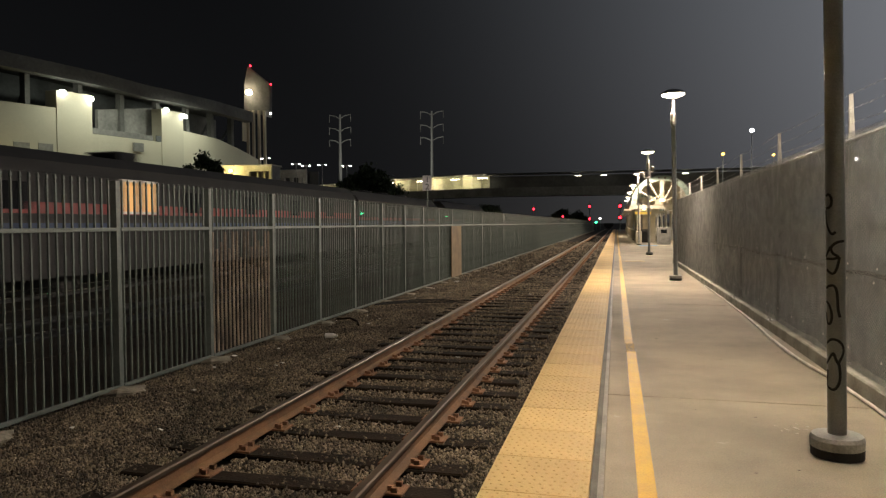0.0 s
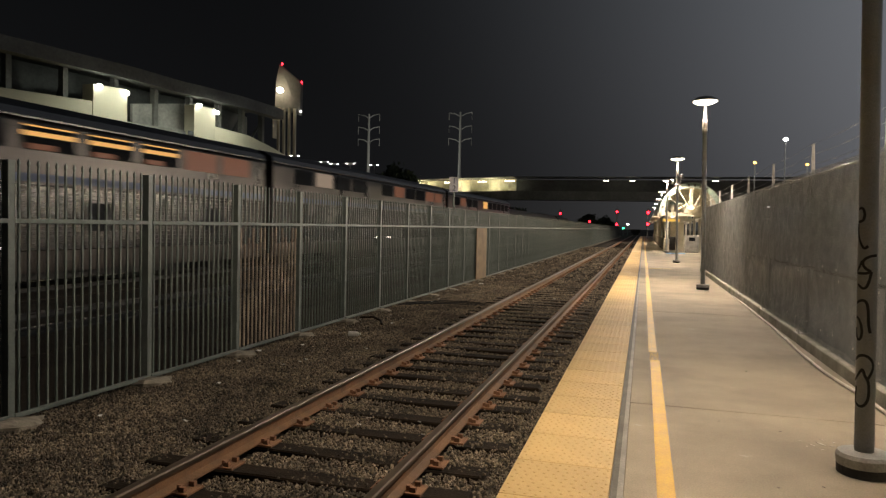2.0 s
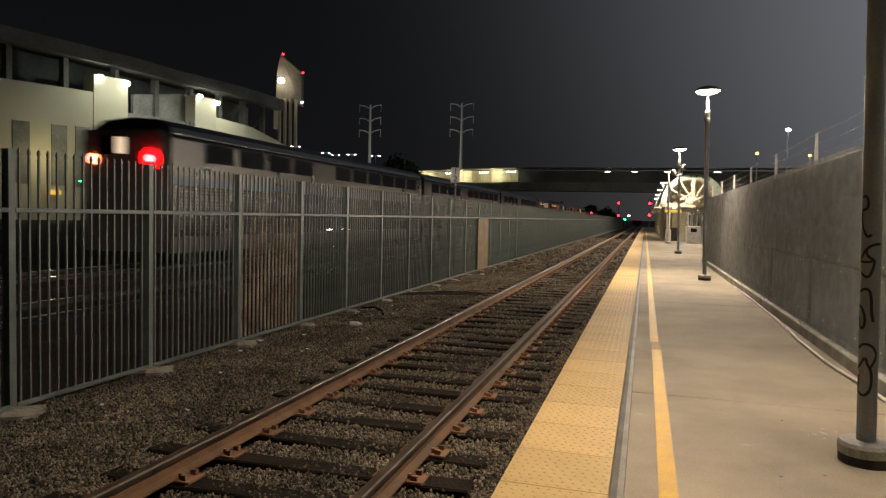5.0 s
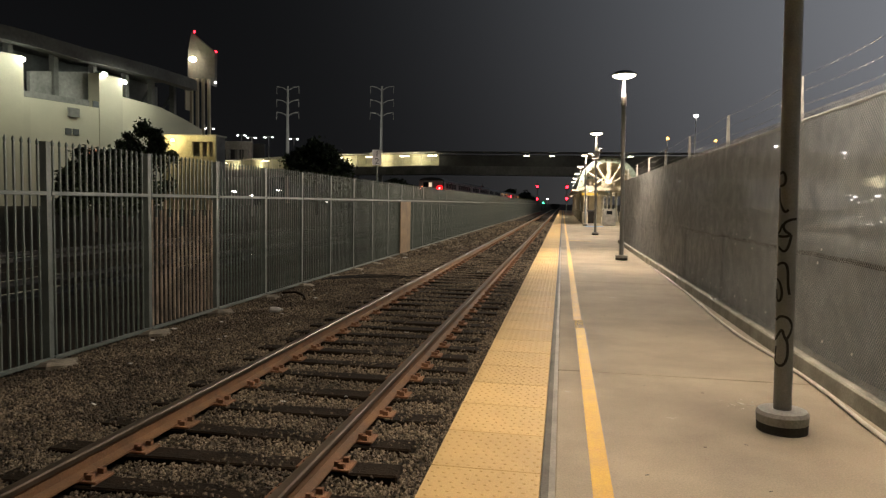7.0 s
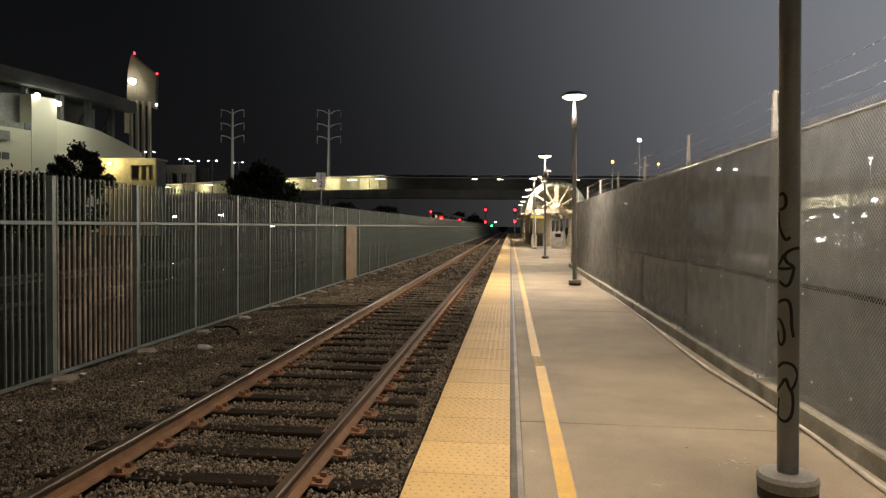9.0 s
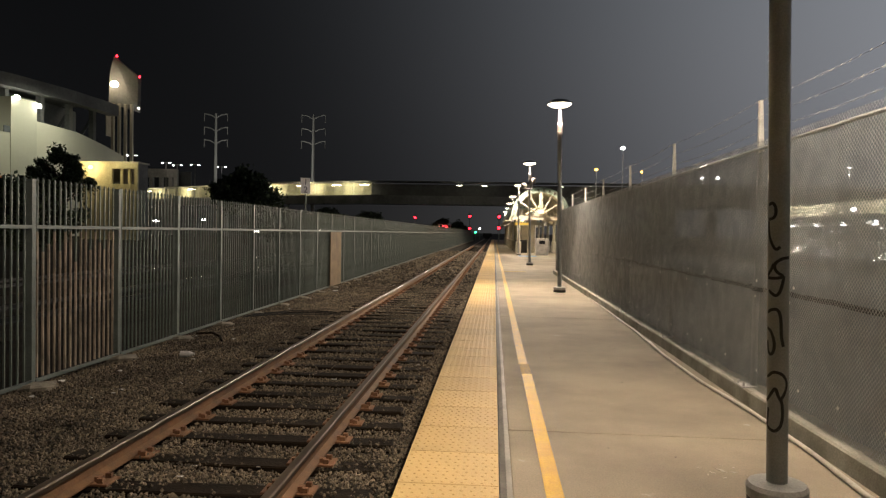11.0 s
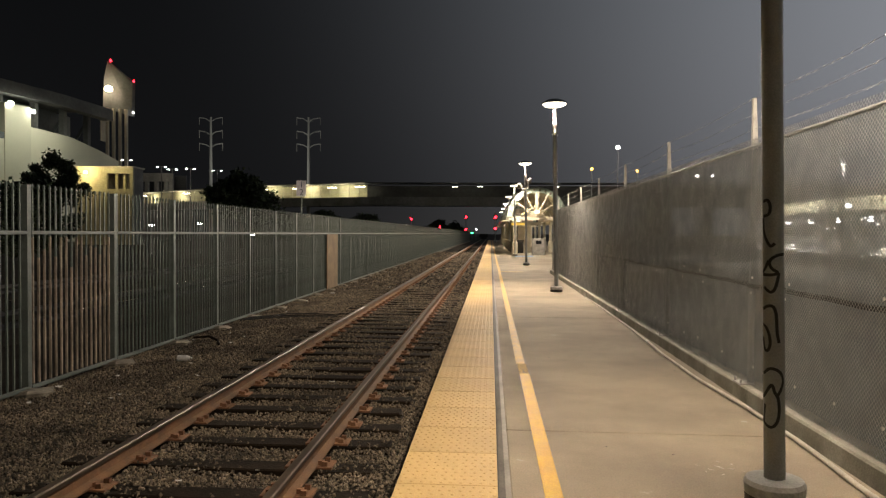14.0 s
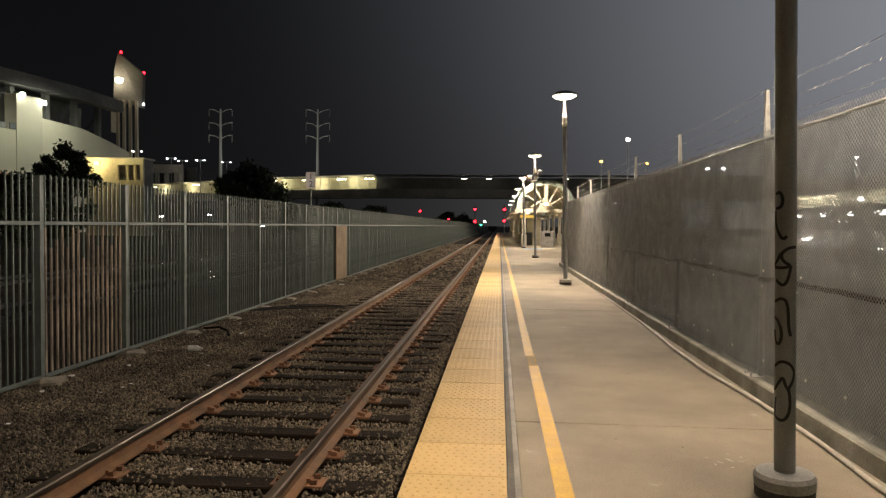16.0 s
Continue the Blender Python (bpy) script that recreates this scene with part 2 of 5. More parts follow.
M["signwhite"] = mat("sign_white", (0.82, 0.81, 0.88), 0.4, scale=2, bump=0.03)
M["asphalt"] = mat("asphalt", (0.05, 0.05, 0.05), 0.9, scale=0.3, fine=40, bump=0.4)
M["vault"] = mat("pale_green_vault_panel", (0.30, 0.37, 0.32), 0.35, scale=0.6, fine=20, bump=0.05)
M["bluebase"] = mat("blue_tactile", (0.08, 0.25, 0.5), 0.6, scale=3)
# near-black hem colour holds the shadow line where the cloths overlap
M["hem"] = mat("dark_hem_tape", (0.035, 0.034, 0.032), 0.9, scale=3, fine=200, bump=0.1)
M["splash"] = mat("dried_paint_splash", (0.50, 0.46, 0.38), 0.8, dark=(0.36, 0.32, 0.25), scale=20, fine=120, bump=0.1)
M["litter"] = mat("white_plastic", (0.85, 0.83, 0.8), 0.5, scale=12, bump=0.05)

G = {}
G["lamp"] = glow("lamp_disc", (1.0, 0.88, 0.68), 7)
G["flood"] = glow("flood_glass", (0.96, 1.0, 0.82), 26)
G["towerlight"] = glow("tower_glass", (1.0, 0.84, 0.55), 60)
G["red"] = glow("red_signal", (1.0, 0.012, 0.024), 16)
G["green"] = glow("green_signal", (0.05, 1.0, 0.35), 9)
G["whitelight"] = glow("far_white_light", (1.0, 0.97, 0.9), 14)
G["orange"] = glow("sodium_light", (1.0, 0.5, 0.08), 10)
G["window_white"] = glow("white_window", (1.0, 0.96, 0.86), 3.5)
G["window"] = glow("amber_window", (1.0, 0.5, 0.13), 0.8)
G["window_pale"] = glow("pale_lit_window", (1.0, 0.72, 0.5), 0.22)
G["window_dim"] = glow("dim_red_window", (0.9, 0.27, 0.10), 0.13)
G["doorlight"] = glow("lit_door_window", (1.0, 0.78, 0.52), 0.8)
G["tail"] = glow("red_tail_lamp", (1.0, 0.0006, 0.0012), 30)
G["tail_orange"] = glow("orange_tail_lamp", (1.0, 0.16, 0.06), 18)
G["tail_core"] = glow("tail_lamp_core", (1.0, 0.12, 0.12), 14)
G["headlight"] = glow("step_light", (1.0, 0.95, 0.85), 5)
G["bridge"] = glow("bridge_fixture", (1.0, 0.95, 0.7), 7)
G["yellowsign"] = glow("lit_yellow_sign", (1.0, 0.62, 0.08), 0.8)
G["awning"] = glow("orange_awning_glow", (1.0, 0.32, 0.12), 0.35)
G["warm"] = glow("warm_tube", (1.0, 0.72, 0.36), 5)
G["cabin"] = glow("lit_cab", (1.0, 0.75, 0.5), 0.9)


def screen_material():
    """Dark woven privacy cloth that lets some light through."""
    m = mat("privacy_cloth", (0.335, 0.375, 0.39), 0.9, dark=(0.25, 0.28, 0.29), scale=1.0, fine=420, bump=0.1)
    n, l = m.node_tree.nodes, m.node_tree.links
    b, out = n["Principled BSDF"], n["Material Output"]
    tr = n.new("ShaderNodeBsdfTransparent")
    mx = n.new("ShaderNodeMixShader")
    mx.inputs[0].default_value = 0.62
    l.new(tr.outputs[0], mx.inputs[1])
    l.new(b.outputs[0], mx.inputs[2])
    l.new(mx.outputs[0], out.inputs[0])
    return m


M["screen"] = screen_material()

# ---------------------------------------------------------------- setting: ground, platform, tracks
EDGE, RAIL_R, RAIL_L, RAIL_TOP, BALLAST = -0.61, -1.484, -2.989, -0.21, -0.417
FAR = 165.0
tagged(mesh_from("ground", [(-3000, -1500, -0.5), (3000, -1500, -0.5), (3000, 4500, -0.5), (-3000, 4500, -0.5)], [(0, 1, 2, 3)], M["ground"]),
       "dark gravelly ground reaching to the horizon", "ground", kind="structure")

platform = thing("platform", "bare concrete station platform with a raised edge", "platform", kind="structure")
part("body", boxbm(EDGE + 0.02, 2.234, -14, FAR, -0.5, -0.055), M["concrete"], platform)
part("body", boxbm(2.234, 7.5, 27.9, FAR, -0.5, -0.055), M["concrete"], platform)
part("edge_strip", boxbm(0.045, 0.078, -14, FAR, -0.056, 0.003), M["strip"], platform, "scuffed metal edge strip")
part("joint", boxbm(0.004, 0.045, -14, FAR, -0.056, -0.004), M["groove"], platform, "dark sealant joint")
SLABS = [-14, -8.2, -0.9, 6.28, 13.5, 20.7, 27.9] + [27.9 + 7.2 * i for i in range(1, 19)] + [FAR]
for y0, y1 in zip(SLABS, SLABS[1:]):
    part("slab", boxbm(0.079, 2.234 if y0 < 27 else 7.5, y0 + 0.008, y1 - 0.008, -0.054, 0.0, bevel=0.006), M["concrete"], platform)

# painted line in three stretches, and the peeling patch between
line = thing("painted_line", "yellow waiting line painted along the platform", "painted line", kind="structure")
part("stripe", boxbm(0.268, 0.372, -14, 8.42, -0.001, 0.0035), M["line"], line)
part("patch", boxbm(0.262, 0.366, 8.42, 8.98, -0.001, 0.0045), M["patch"], line, "worn peeling patch of yellow tape")
part("stripe", boxbm(0.252, 0.352, 8.98, 33, -0.001, 0.0035), M["line_pale"], line)
part("cross_stripe", boxbm(0.36, 1.25, 28.3, 28.55, -0.001, 0.0035), M["line_pale"], line, "pale cross stripe")
part("stripe", boxbm(0.235, 0.335, 33, FAR, -0.001, 0.0035), M["line_pale"], line)


rng = random.Random(31)


def splat(name, label, x, y, size, m):
    """A thin irregular blot on the concrete."""
    n = 11
    top = [(size * rng.uniform(0.45, 1.1) * math.cos(6.283 * k / n), 0.35 * size * rng.uniform(0.3, 1.2) * math.sin(6.283 * k / n), 0.0022) for k in range(n)]
    ob = mesh_from(name, top + [(a, b, 0.0) for a, b, c in top], [tuple(range(n))] + [(k, k + n, (k + 1) % n + n, (k + 1) % n) for k in range(n)], m, platform, label)
    ob.location = (x, y, 0.0006)
    ob.rotation_euler = (0, 0, rng.uniform(0, 6.28))


for dx, dy, size in ((0, 0, 0.035), (0.07, 0.05, 0.05), (0.14, 0.02, 0.03), (0.05, -0.09, 0.025), (0.17, 0.11, 0.028), (-0.06, 0.08, 0.022), (0.10, 0.16, 0.02), (-0.04, -0.05, 0.018), (0.2, -0.03, 0.016)):
    splat("paint_splash", "pale splash of dried paint", 1.36 + dx, 5.50 + dy, size, M["splash"])
for k in range(22):
    splat("gum_spot", "dark trodden gum spot", rng.uniform(0.45, 2.0), 3.6 + 13 * rng.random() ** 1.5, rng.uniform(0.010, 0.018), M["groove"])


def tactile(domes):
    bm = boxbm(EDGE + 0.001, -0.001, 0.003, 0.607, -0.055, 0.0, bevel=0.003)
    if domes:
        for i in range(10):
            for j in range(10):
                x, y = EDGE + 0.03 + i * 0.06 + 0.02 * (j % 2), 0.035 + j * 0.06
                r0, r1, h = 0.0125, 0.006, 0.0038
                a = [bm.verts.new((x + r0 * math.cos(k * math.pi / 3), y + r0 * math.sin(k * math.pi / 3), 0.0)) for k in range(6)]
                b = [bm.verts.new((x + r1 * math.cos(k * math.pi / 3), y + r1 * math.sin(k * math.pi / 3), h)) for k in range(6)]
                for k in range(6):
                    bm.faces.new((a[k], a[(k + 1) % 6], b[(k + 1) % 6], b[k]))
                bm.faces.new(b)
    return bm


paving = thing("tactile_paving", "yellow tactile warning tiles with rows of domes", "tactile paving", kind="structure")
first = part("tile", tactile(True), M["tactile"], paving)
first.location = (0, 5.09 - 0.61 * 14, 0)
for i in range(-13, 70):
    again(first, paving, (0, 5.09 + 0.61 * i, 0))
flat = part("tile", tactile(False), M["tactile"], paving)
flat.location = (0, 5.09 + 0.61 * 70, 0)
for i in range(71, 262):
    again(flat, paving, (0, 5.09 + 0.61 * i, 0))

# kerb and the white hose on the platform beside it
kerb = thing("kerb", "weathered concrete kerb below the chain-link fence", "kerb", kind="structure")
ky = [-14 + 3.05 * i for i in range(15)]
for y0, y1 in zip(ky, ky[1:]):
    y1 = min(y1, 27.9)
    if y1 > y0:
        part("kerb_stone", extrude_y([(2.236, -0.5), (2.60, -0.5), (2.60, 0.128), (2.268, 0.128), (2.25, 0.115)], y0 + 0.003, y1 - 0.003), M["kerb"], kerb)


def rail_section(x, top):
    h = 0.15
    return [(x - 0.07, top - h), (x + 0.07, top - h), (x + 0.07, top - h + 0.012), (x + 0.012, top - h + 0.032), (x + 0.009, top - 0.05),
            (x + 0.033, top - 0.036), (x + 0.034, top - 0.010), (x + 0.026, top), (x - 0.026, top), (x - 0.034, top - 0.010), (x - 0.033, top - 0.036),
            (x - 0.009, top - 0.05), (x - 0.012, top - h + 0.032), (x - 0.07, top - h + 0.012)]


track = thing("railway_track", "rusty railway track on dark timber ties and ballast", "railway track", kind="structure")
for x in (RAIL_R, RAIL_L):
    r = part("rail", extrude_y(rail_section(x, RAIL_TOP), -14, 420), M["rust"], track, "rust-brown steel rail")
    head = [(x - 0.035, RAIL_TOP - 0.037), (x + 0.035, RAIL_TOP - 0.037), (x + 0.036, RAIL_TOP - 0.009), (x + 0.027, RAIL_TOP + 0.002), (x - 0.027, RAIL_TOP + 0.002), (x - 0.036, RAIL_TOP - 0.009)]
    part("rail_head", extrude_y(head, -14, 420), M["railtop"], r, "dull dark worn rail head")

tie_bm = boxbm(-1.3, 1.3, -0.105, 0.105, -0.17, 0.0, bevel=0.012)
bmesh.ops.subdivide_edges(tie_bm, edges=[e for e in tie_bm.edges if e.calc_length() > 1], cuts=7)
for v in tie_bm.verts:
    v.co += Vector(noise.noise_vector(v.co * 5)) * 0.012
tie0 = part("tie", tie_bm, M["tie"], track, "dark creosoted timber tie")
MID = (RAIL_R + RAIL_L) / 2
TIE_TOP = RAIL_TOP - 0.164


def plate_bm():
    bm = boxbm(-0.19, 0.19, -0.095, 0.095, -0.002, 0.018, bevel=0.004)
    for sx, sy in ((-0.125, 0.06), (-0.125, -0.055), (0.125, -0.06), (0.125, 0.055), (-0.09, 0.03), (0.09, -0.03)):
        box(bm, sx - 0.022, sx + 0.022, sy - 0.017, sy + 0.017, 0.016, 0.052)
    return bm


plate0 = part("tie_plate", plate_bm(), M["plate"], track, "rusty tie plate with spikes")
rng = random.Random(4)
TIES = []
y = 1.9
while y < 95:
    TIES.append(y)
    y += 0.575 + rng.uniform(-0.05, 0.06)
TIES += [1.9 - 0.58 * k for k in range(1, 25)]
for i, y in enumerate(TIES):
    t = tie0 if i == 0 else again(tie0, track, (0, 0, 0))
    t.location = (MID + rng.uniform(-0.05, 0.05), y, TIE_TOP - rng.uniform(0, 0.012))
    t.rotation_euler = (0, 0, rng.uniform(-0.02, 0.02))
    for j, x in enumerate((RAIL_R, RAIL_L)):
        p = plate0 if i == 0 and j == 0 else again(plate0, track, (0, 0, 0))
        p.location = (x, y, TIE_TOP)


def stones(name, count, x0, x1, y0, y1, size, z, seed, label, dip=True):
    """Loose angular ballast stones as one heap."""
    r = np.random.default_rng(seed)
    octa = np.array(((1, 0, 0), (0, 1, 0), (-1, 0, 0), (0, -1, 0), (0, 0, 1), (0, 0, -1)), float)
    f = np.array(((0, 1, 4), (1, 2, 4), (2, 3, 4), (3, 0, 4), (1, 0, 5), (2, 1, 5), (3, 2, 5), (0, 3, 5)))
    u = r.random(count)
    yy = y0 + (y1 - y0) * u ** 1.7
    xx = r.uniform(x0, x1, count)
    if dip:
        keep = (np.abs(xx - RAIL_R) > 0.07) & (np.abs(xx - RAIL_L) > 0.07)
        gap = np.min(np.abs(yy[:, None] - np.array(TIES)[None, :]), axis=1)
        on_tie = (gap < 0.105) & (np.abs(xx - MID) < 1.28)
        keep &= ~(on_tie & (r.random(count) > 0.16))
        xx, yy = xx[keep], yy[keep]
    k = len(xx)
    s = size * r.uniform(0.5, 1.25, (k, 1)) * (1 + 0.03 * (yy[:, None] - y0))
    v = octa[None] * s[:, None] * r.uniform(0.55, 1.15, (k, 6, 1)) + r.normal(0, 0.12, (k, 6, 3)) * s[:, None]
    a = r.uniform(0, 6.283, k)
    b = r.uniform(0, 6.283, k)
    c, sn = np.cos(b)[:, None], np.sin(b)[:, None]
    v[..., 1], v[..., 2] = v[..., 1] * c - v[..., 2] * sn, v[..., 1] * sn + v[..., 2] * c
    c, sn = np.cos(a)[:, None], np.sin(a)[:, None]
    v[..., 0], v[..., 1] = v[..., 0] * c - v[..., 1] * sn, v[..., 0] * sn + v[..., 1] * c
    zz = z + 0.018 * np.sin(xx * 3.1 + 1) * np.sin(yy * 1.7) + r.uniform(-0.012, 0.012, k)
    if dip:
        zz += 0.010 * (np.abs(xx - MID) < 1.42)
        gap = np.min(np.abs(yy[:, None] - np.array(TIES)[None, :]), axis=1)
        zz += 0.022 * ((gap < 0.105) & (np.abs(xx - MID) < 1.28))
    zz -= 0.042 * np.clip((-4.3 - xx) / 1.0, 0, 1)
    v += np.stack((xx, yy, zz), 1)[:, None]
    faces = (f[None] + 6 * np.arange(k)[:, None, None]).reshape(-1, 3)
    me = bpy.data.meshes.new(name)
    me.from_pydata(v.reshape(-1, 3).tolist(), [], faces.tolist())
    me.update()
    me.materials.append(M["stone"])
    return tagged(new(name, me), label, "ballast", kind="stuff")


# ballast bed below the stones
bed = thing("ballast_bed", "compacted grey-brown ballast bed under the track", "ballast bed", kind="structure")
part("bed", extrude_y([(-5.75, -0.52), (EDGE + 0.02, -0.52), (EDGE + 0.02, BALLAST - 0.03), (-4.4, BALLAST - 0.03), (-5.4, -0.492), (-5.75, -0.492)], -14, 420), M["ground"], bed)
stones("ballast", 200000, -5.7, EDGE - 0.02, 2.4, 24.0, 0.0158, BALLAST, 3, "loose grey-brown ballast stones between the ties")
stones("ballast", 14000, -5.7, EDGE - 0.02, -13.5, 2.5, 0.034, BALLAST, 7, "loose grey-brown ballast stones behind the start of the walk")
stones("ballast", 16000, -5.7, EDGE - 0.02, 24.0, 70.0, 0.05, BALLAST, 5, "loose grey-brown ballast stones farther along the track")

# two more tracks beyond the picket fence
for k, cx in enumerate((-10.5, -15.9)):
    tr = thing("railway_track", "railway track with polished rails beyond the picket fence", "railway track", kind="structure")
    part("bed", boxbm(cx - 2.2, cx + 2.2, -40, 700, -0.52, -0.5 + 0.012 * (k + 1)), M["ground"], tr)
    for s in (-0.752, 0.752):
        part("rail", extrude_y(rail_section(cx + s, -0.35), -40, 700), M["under"], tr)
        part("rail_head", boxbm(cx + s - 0.03, cx + s + 0.03, -40, 700, -0.351, -0.347), M["shiny"], tr, "polished running surface")

# ---------------------------------------------------------------- picket fence
FX, PITCH, FY0 = -5.6, 1.895, 8.88


def picket_bm():
    w = 0.0098
    bm = bmesh.new()
    prof = ((w, 0.0), (w, 2.40), (w * 0.72, 2.43), (w * 1.25, 2.455), (w * 1.15, 2.475), (w * 0.2, 2.505))
    rings = [[bm.verts.new((x * r, y_ * r, z)) for x, y_ in ((-1, -1), (1, -1), (1, 1), (-1, 1))] for r, z in prof]
    for a, b in zip(rings, rings[1:]):
        for i in range(4):
            bm.faces.new((a[i], a[(i + 1) % 4], b[(i + 1) % 4], b[i]))
    bm.faces.new(rings[-1])
    return bm


def fence_panel(tan=False):
    e = thing("picket_fence", "tan overpainted lower pickets in a green-grey steel fence panel" if tan else "green-grey steel picket fence panel with pointed tops",
              "fence", (FX, FY0, 0), "picket fence along the track")
    post = boxbm(-0.042, 0.042, -0.036, 0.036, -0.5, 2.03)
    box(post, -0.046, 0.046, -0.04, 0.04, 2.03, 2.05)
    part("post", post, M["fence"], e)
    part("rail", boxbm(0.016, 0.052, 0.034, PITCH - 0.034, 1.455, 1.50, bevel=0.004), M["fence"], e)
    part("rail", boxbm(0.016, 0.052, 0.034, PITCH - 0.034, -0.41, -0.365, bevel=0.004), M["fence"], e)
    p = None
    for i in range(16):
        at = (0, 0.115 + i * (PITCH - 0.23) / 15, -0.43)
        if p is None:
            p = part("picket", picket_bm(), M["picket"], e)
            p.location = at
        else:
            again(p, e, at)
        if tan and i < 16:
            part("paint_patch", boxbm(-0.0115, 0.0115, at[1] - 0.0115, at[1] + 0.0115, -0.36, 1.42 - 0.25 * (i % 3 == 1) - 0.15 * (i % 5 == 2)), M["fence_tan"], e, "tan overpaint")
    f = lathe([(0.25, -0.5), (0.25, -0.43), (0.2, -0.405), (0.05, -0.39)], 9)
    for v in f.verts:
        v.co.x *= 0.8 + 0.35 * noise.noise(v.co * 4)
        v.co += Vector(noise.noise_vector(v.co * 6)) * 0.05 * (v.co.z > -0.45)
        v.co.x += 0.12
    part("footing", f, M["footing"], e, "rough concrete footing")
    return e


panel0 = fence_panel()
panel0.location.y = FY0 + PITCH
for k in list(range(-6, 0)) + list(range(2, 92)):
    copy_thing(panel0, pose(FX, FY0 + PITCH * k, 0))
fence_panel(True)
board = thing("fence_board", "tan weathered board fixed to the picket fence", "board")
part("board", boxbm(FX + 0.055, FX + 0.08, 23.75, 25.35, -0.4, 1.45, bevel=0.004), M["board"], board)

# ---------------------------------------------------------------- chain-link fence on the kerb
CX, CTOP, CBOT, CY0, CY1, HEM = 2.33, 2.35, 0.14, -8.0, 27.6, 1.05
link = thing("chain_link_fence", "galvanised chain-link fence with dark privacy cloth behind and barbed wire above", "chain-link fence")
POSTS = [4.53 + 3.05 * i for i in range(-4, 8)]


def arm_bm():
    bm = bmesh.new()
    a = [bm.verts.new((x, y_, CTOP - 0.06)) for x, y_ in ((-0.024, -0.026), (0.024, -0.026), (0.024, 0.026), (-0.024, 0.026))]
    b = [bm.verts.new((x - 0.012, y_, CTOP + 0.42)) for x, y_ in ((-0.014, -0.018), (0.014, -0.018), (0.014, 0.018), (-0.014, 0.018))]
    for i in range(4):
        bm.faces.new((a[i], a[(i + 1) % 4], b[(i + 1) % 4], b[i]))
    bm.faces.new(b)
    bm.faces.new(list(reversed(a)))
    return bm


post0 = part("post", lathe([(0.032, 0.12), (0.032, CTOP)], 10), M["pole"], link)
arm0 = part("barb_arm", arm_bm(), M["arm"], link, "white tapered barbed-wire arm")
plate_b = boxbm(-0.07, 0.07, -0.09, 0.09, 0.127, 0.139)
for sx, sy in ((-0.05, 0.07), (-0.05, -0.07)):
    lathe([(0.012, 0.137), (0.012, 0.177)], 6, (sx, sy, 0), plate_b)
plate_c = part("foot_plate", plate_b, M["galv"], link, "bolted steel foot plate")
for i, y in enumerate(POSTS):
    for k, o in enumerate((post0, arm0, plate_c)):
        q = o if i == 0 else again(o, link, (0, 0, 0))
        q.location = (CX + (0.045 if k != 2 else -0.02), y, 0)
part("top_rail", tube([(CX + 0.03, CY0, CTOP - 0.03), (CX + 0.03, CY1, CTOP - 0.03)], 0.02, 8), M["pole"], link)


def diamonds():
    verts, faces = [], []
    r, pitch, h = 0.0014, 0.037, CTOP - CBOT + 0.03
    for d in (1, -1):
        y = CY0 - h
        while y < CY1:
            a, b = [y, CBOT], [y + h, CTOP + 0.03]
            if d < 0:
                a, b = [y + h, CBOT], [y, CTOP + 0.03]
            lo, hi = (a, b) if a[0] < b[0] else (b, a)
            if hi[0] > CY0 and lo[0] < CY1:
                for p, q in ((lo, hi), (hi, lo)):
                    lim = CY0 if p is lo else CY1
                    if (p is lo and p[0] < lim) or (p is hi and p[0] > lim):
                        f = (lim - p[0]) / (q[0] - p[0])
                        p[0], p[1] = lim, p[1] + f * (q[1] - p[1])
                k = len(verts)
                x = CX - 0.012 + d * 0.0015
                for p in (lo, hi):
                    for dx, dz in ((-r, -r * 1.4), (r, 0), (-r, r * 1.4)):
                        verts.append((x + dx, p[0], p[1] + dz))
                faces += [(k, k + 1, k + 4, k + 3), (k + 1, k + 2, k + 5, k + 4), (k + 2, k, k + 3, k + 5)]
            y += pitch
    return verts, faces


wire = mesh_from("wire_mesh", *diamonds(), M["wire"], link, "woven galvanised wire diamonds")
wire["kind"] = "stuff"


def cloth_bm(y0, y1, z0, z1, x, seed, sag=0.05):
    bm = bmesh.new()
    ny, nz = max(2, int((y1 - y0) / 0.12)), max(2, int((z1 - z0) / 0.12))
    grid = []
    for i in range(ny + 1):
        row = []
        for j in range(nz + 1):
            y, z = y0 + (y1 - y0) * i / ny, z0 + (z1 - z0) * j / nz
            nn = noise.noise(Vector((y * 1.3, z * 1.1, seed))) * 0.035 + noise.noise(Vector((y * 6, z * 1.2, seed + 9))) * 0.006
            if j in (0, nz):
                z += noise.noise(Vector((y * 1.4, seed * 3, 0))) * sag + 0.4 * sag * noise.noise(Vector((y * 7, seed, 4)))
            row.append(bm.verts.new((x + abs(nn), y, z)))
        grid.append(row)
    for i in range(ny):
        for j in range(nz):
            bm.faces.new((grid[i][j], grid[i + 1][j], grid[i + 1][j + 1], grid[i][j + 1]))
    return bm


for k in range(-8, 16):
    y0, y1 = 4.53 + 1.525 * k, min(CY1, 4.53 + 1.525 * (k + 1))
    if y1 > y0 + 0.2:
        back = 0.006 * (k % 2)
        sheet = part("cloth", cloth_bm(y0 - 0.02, y1 + 0.02, HEM, CTOP - 0.05, CX + 0.004 + back, k, 0.035), M["screen"], link, "dark woven privacy cloth", True)
        part("cloth", cloth_bm(y0 - 0.025, y1 + 0.025, 0.16, HEM + 0.09, CX + 0.05 + back, k + 40, 0.03), M["screen"], link, "dark woven privacy cloth", True)
        # strip along the upper cloth's edge; the overlap's shadow is in its colour
        hem = cloth_bm(y0 - 0.02, y1 + 0.02, HEM - 0.018, HEM + 0.022, CX - 0.007 + 0.3 * back, k, 0.035)
        part("hem", hem, M["hem"], sheet, "cloth hem strip coloured dark for its shadow line", True)
grommet = None
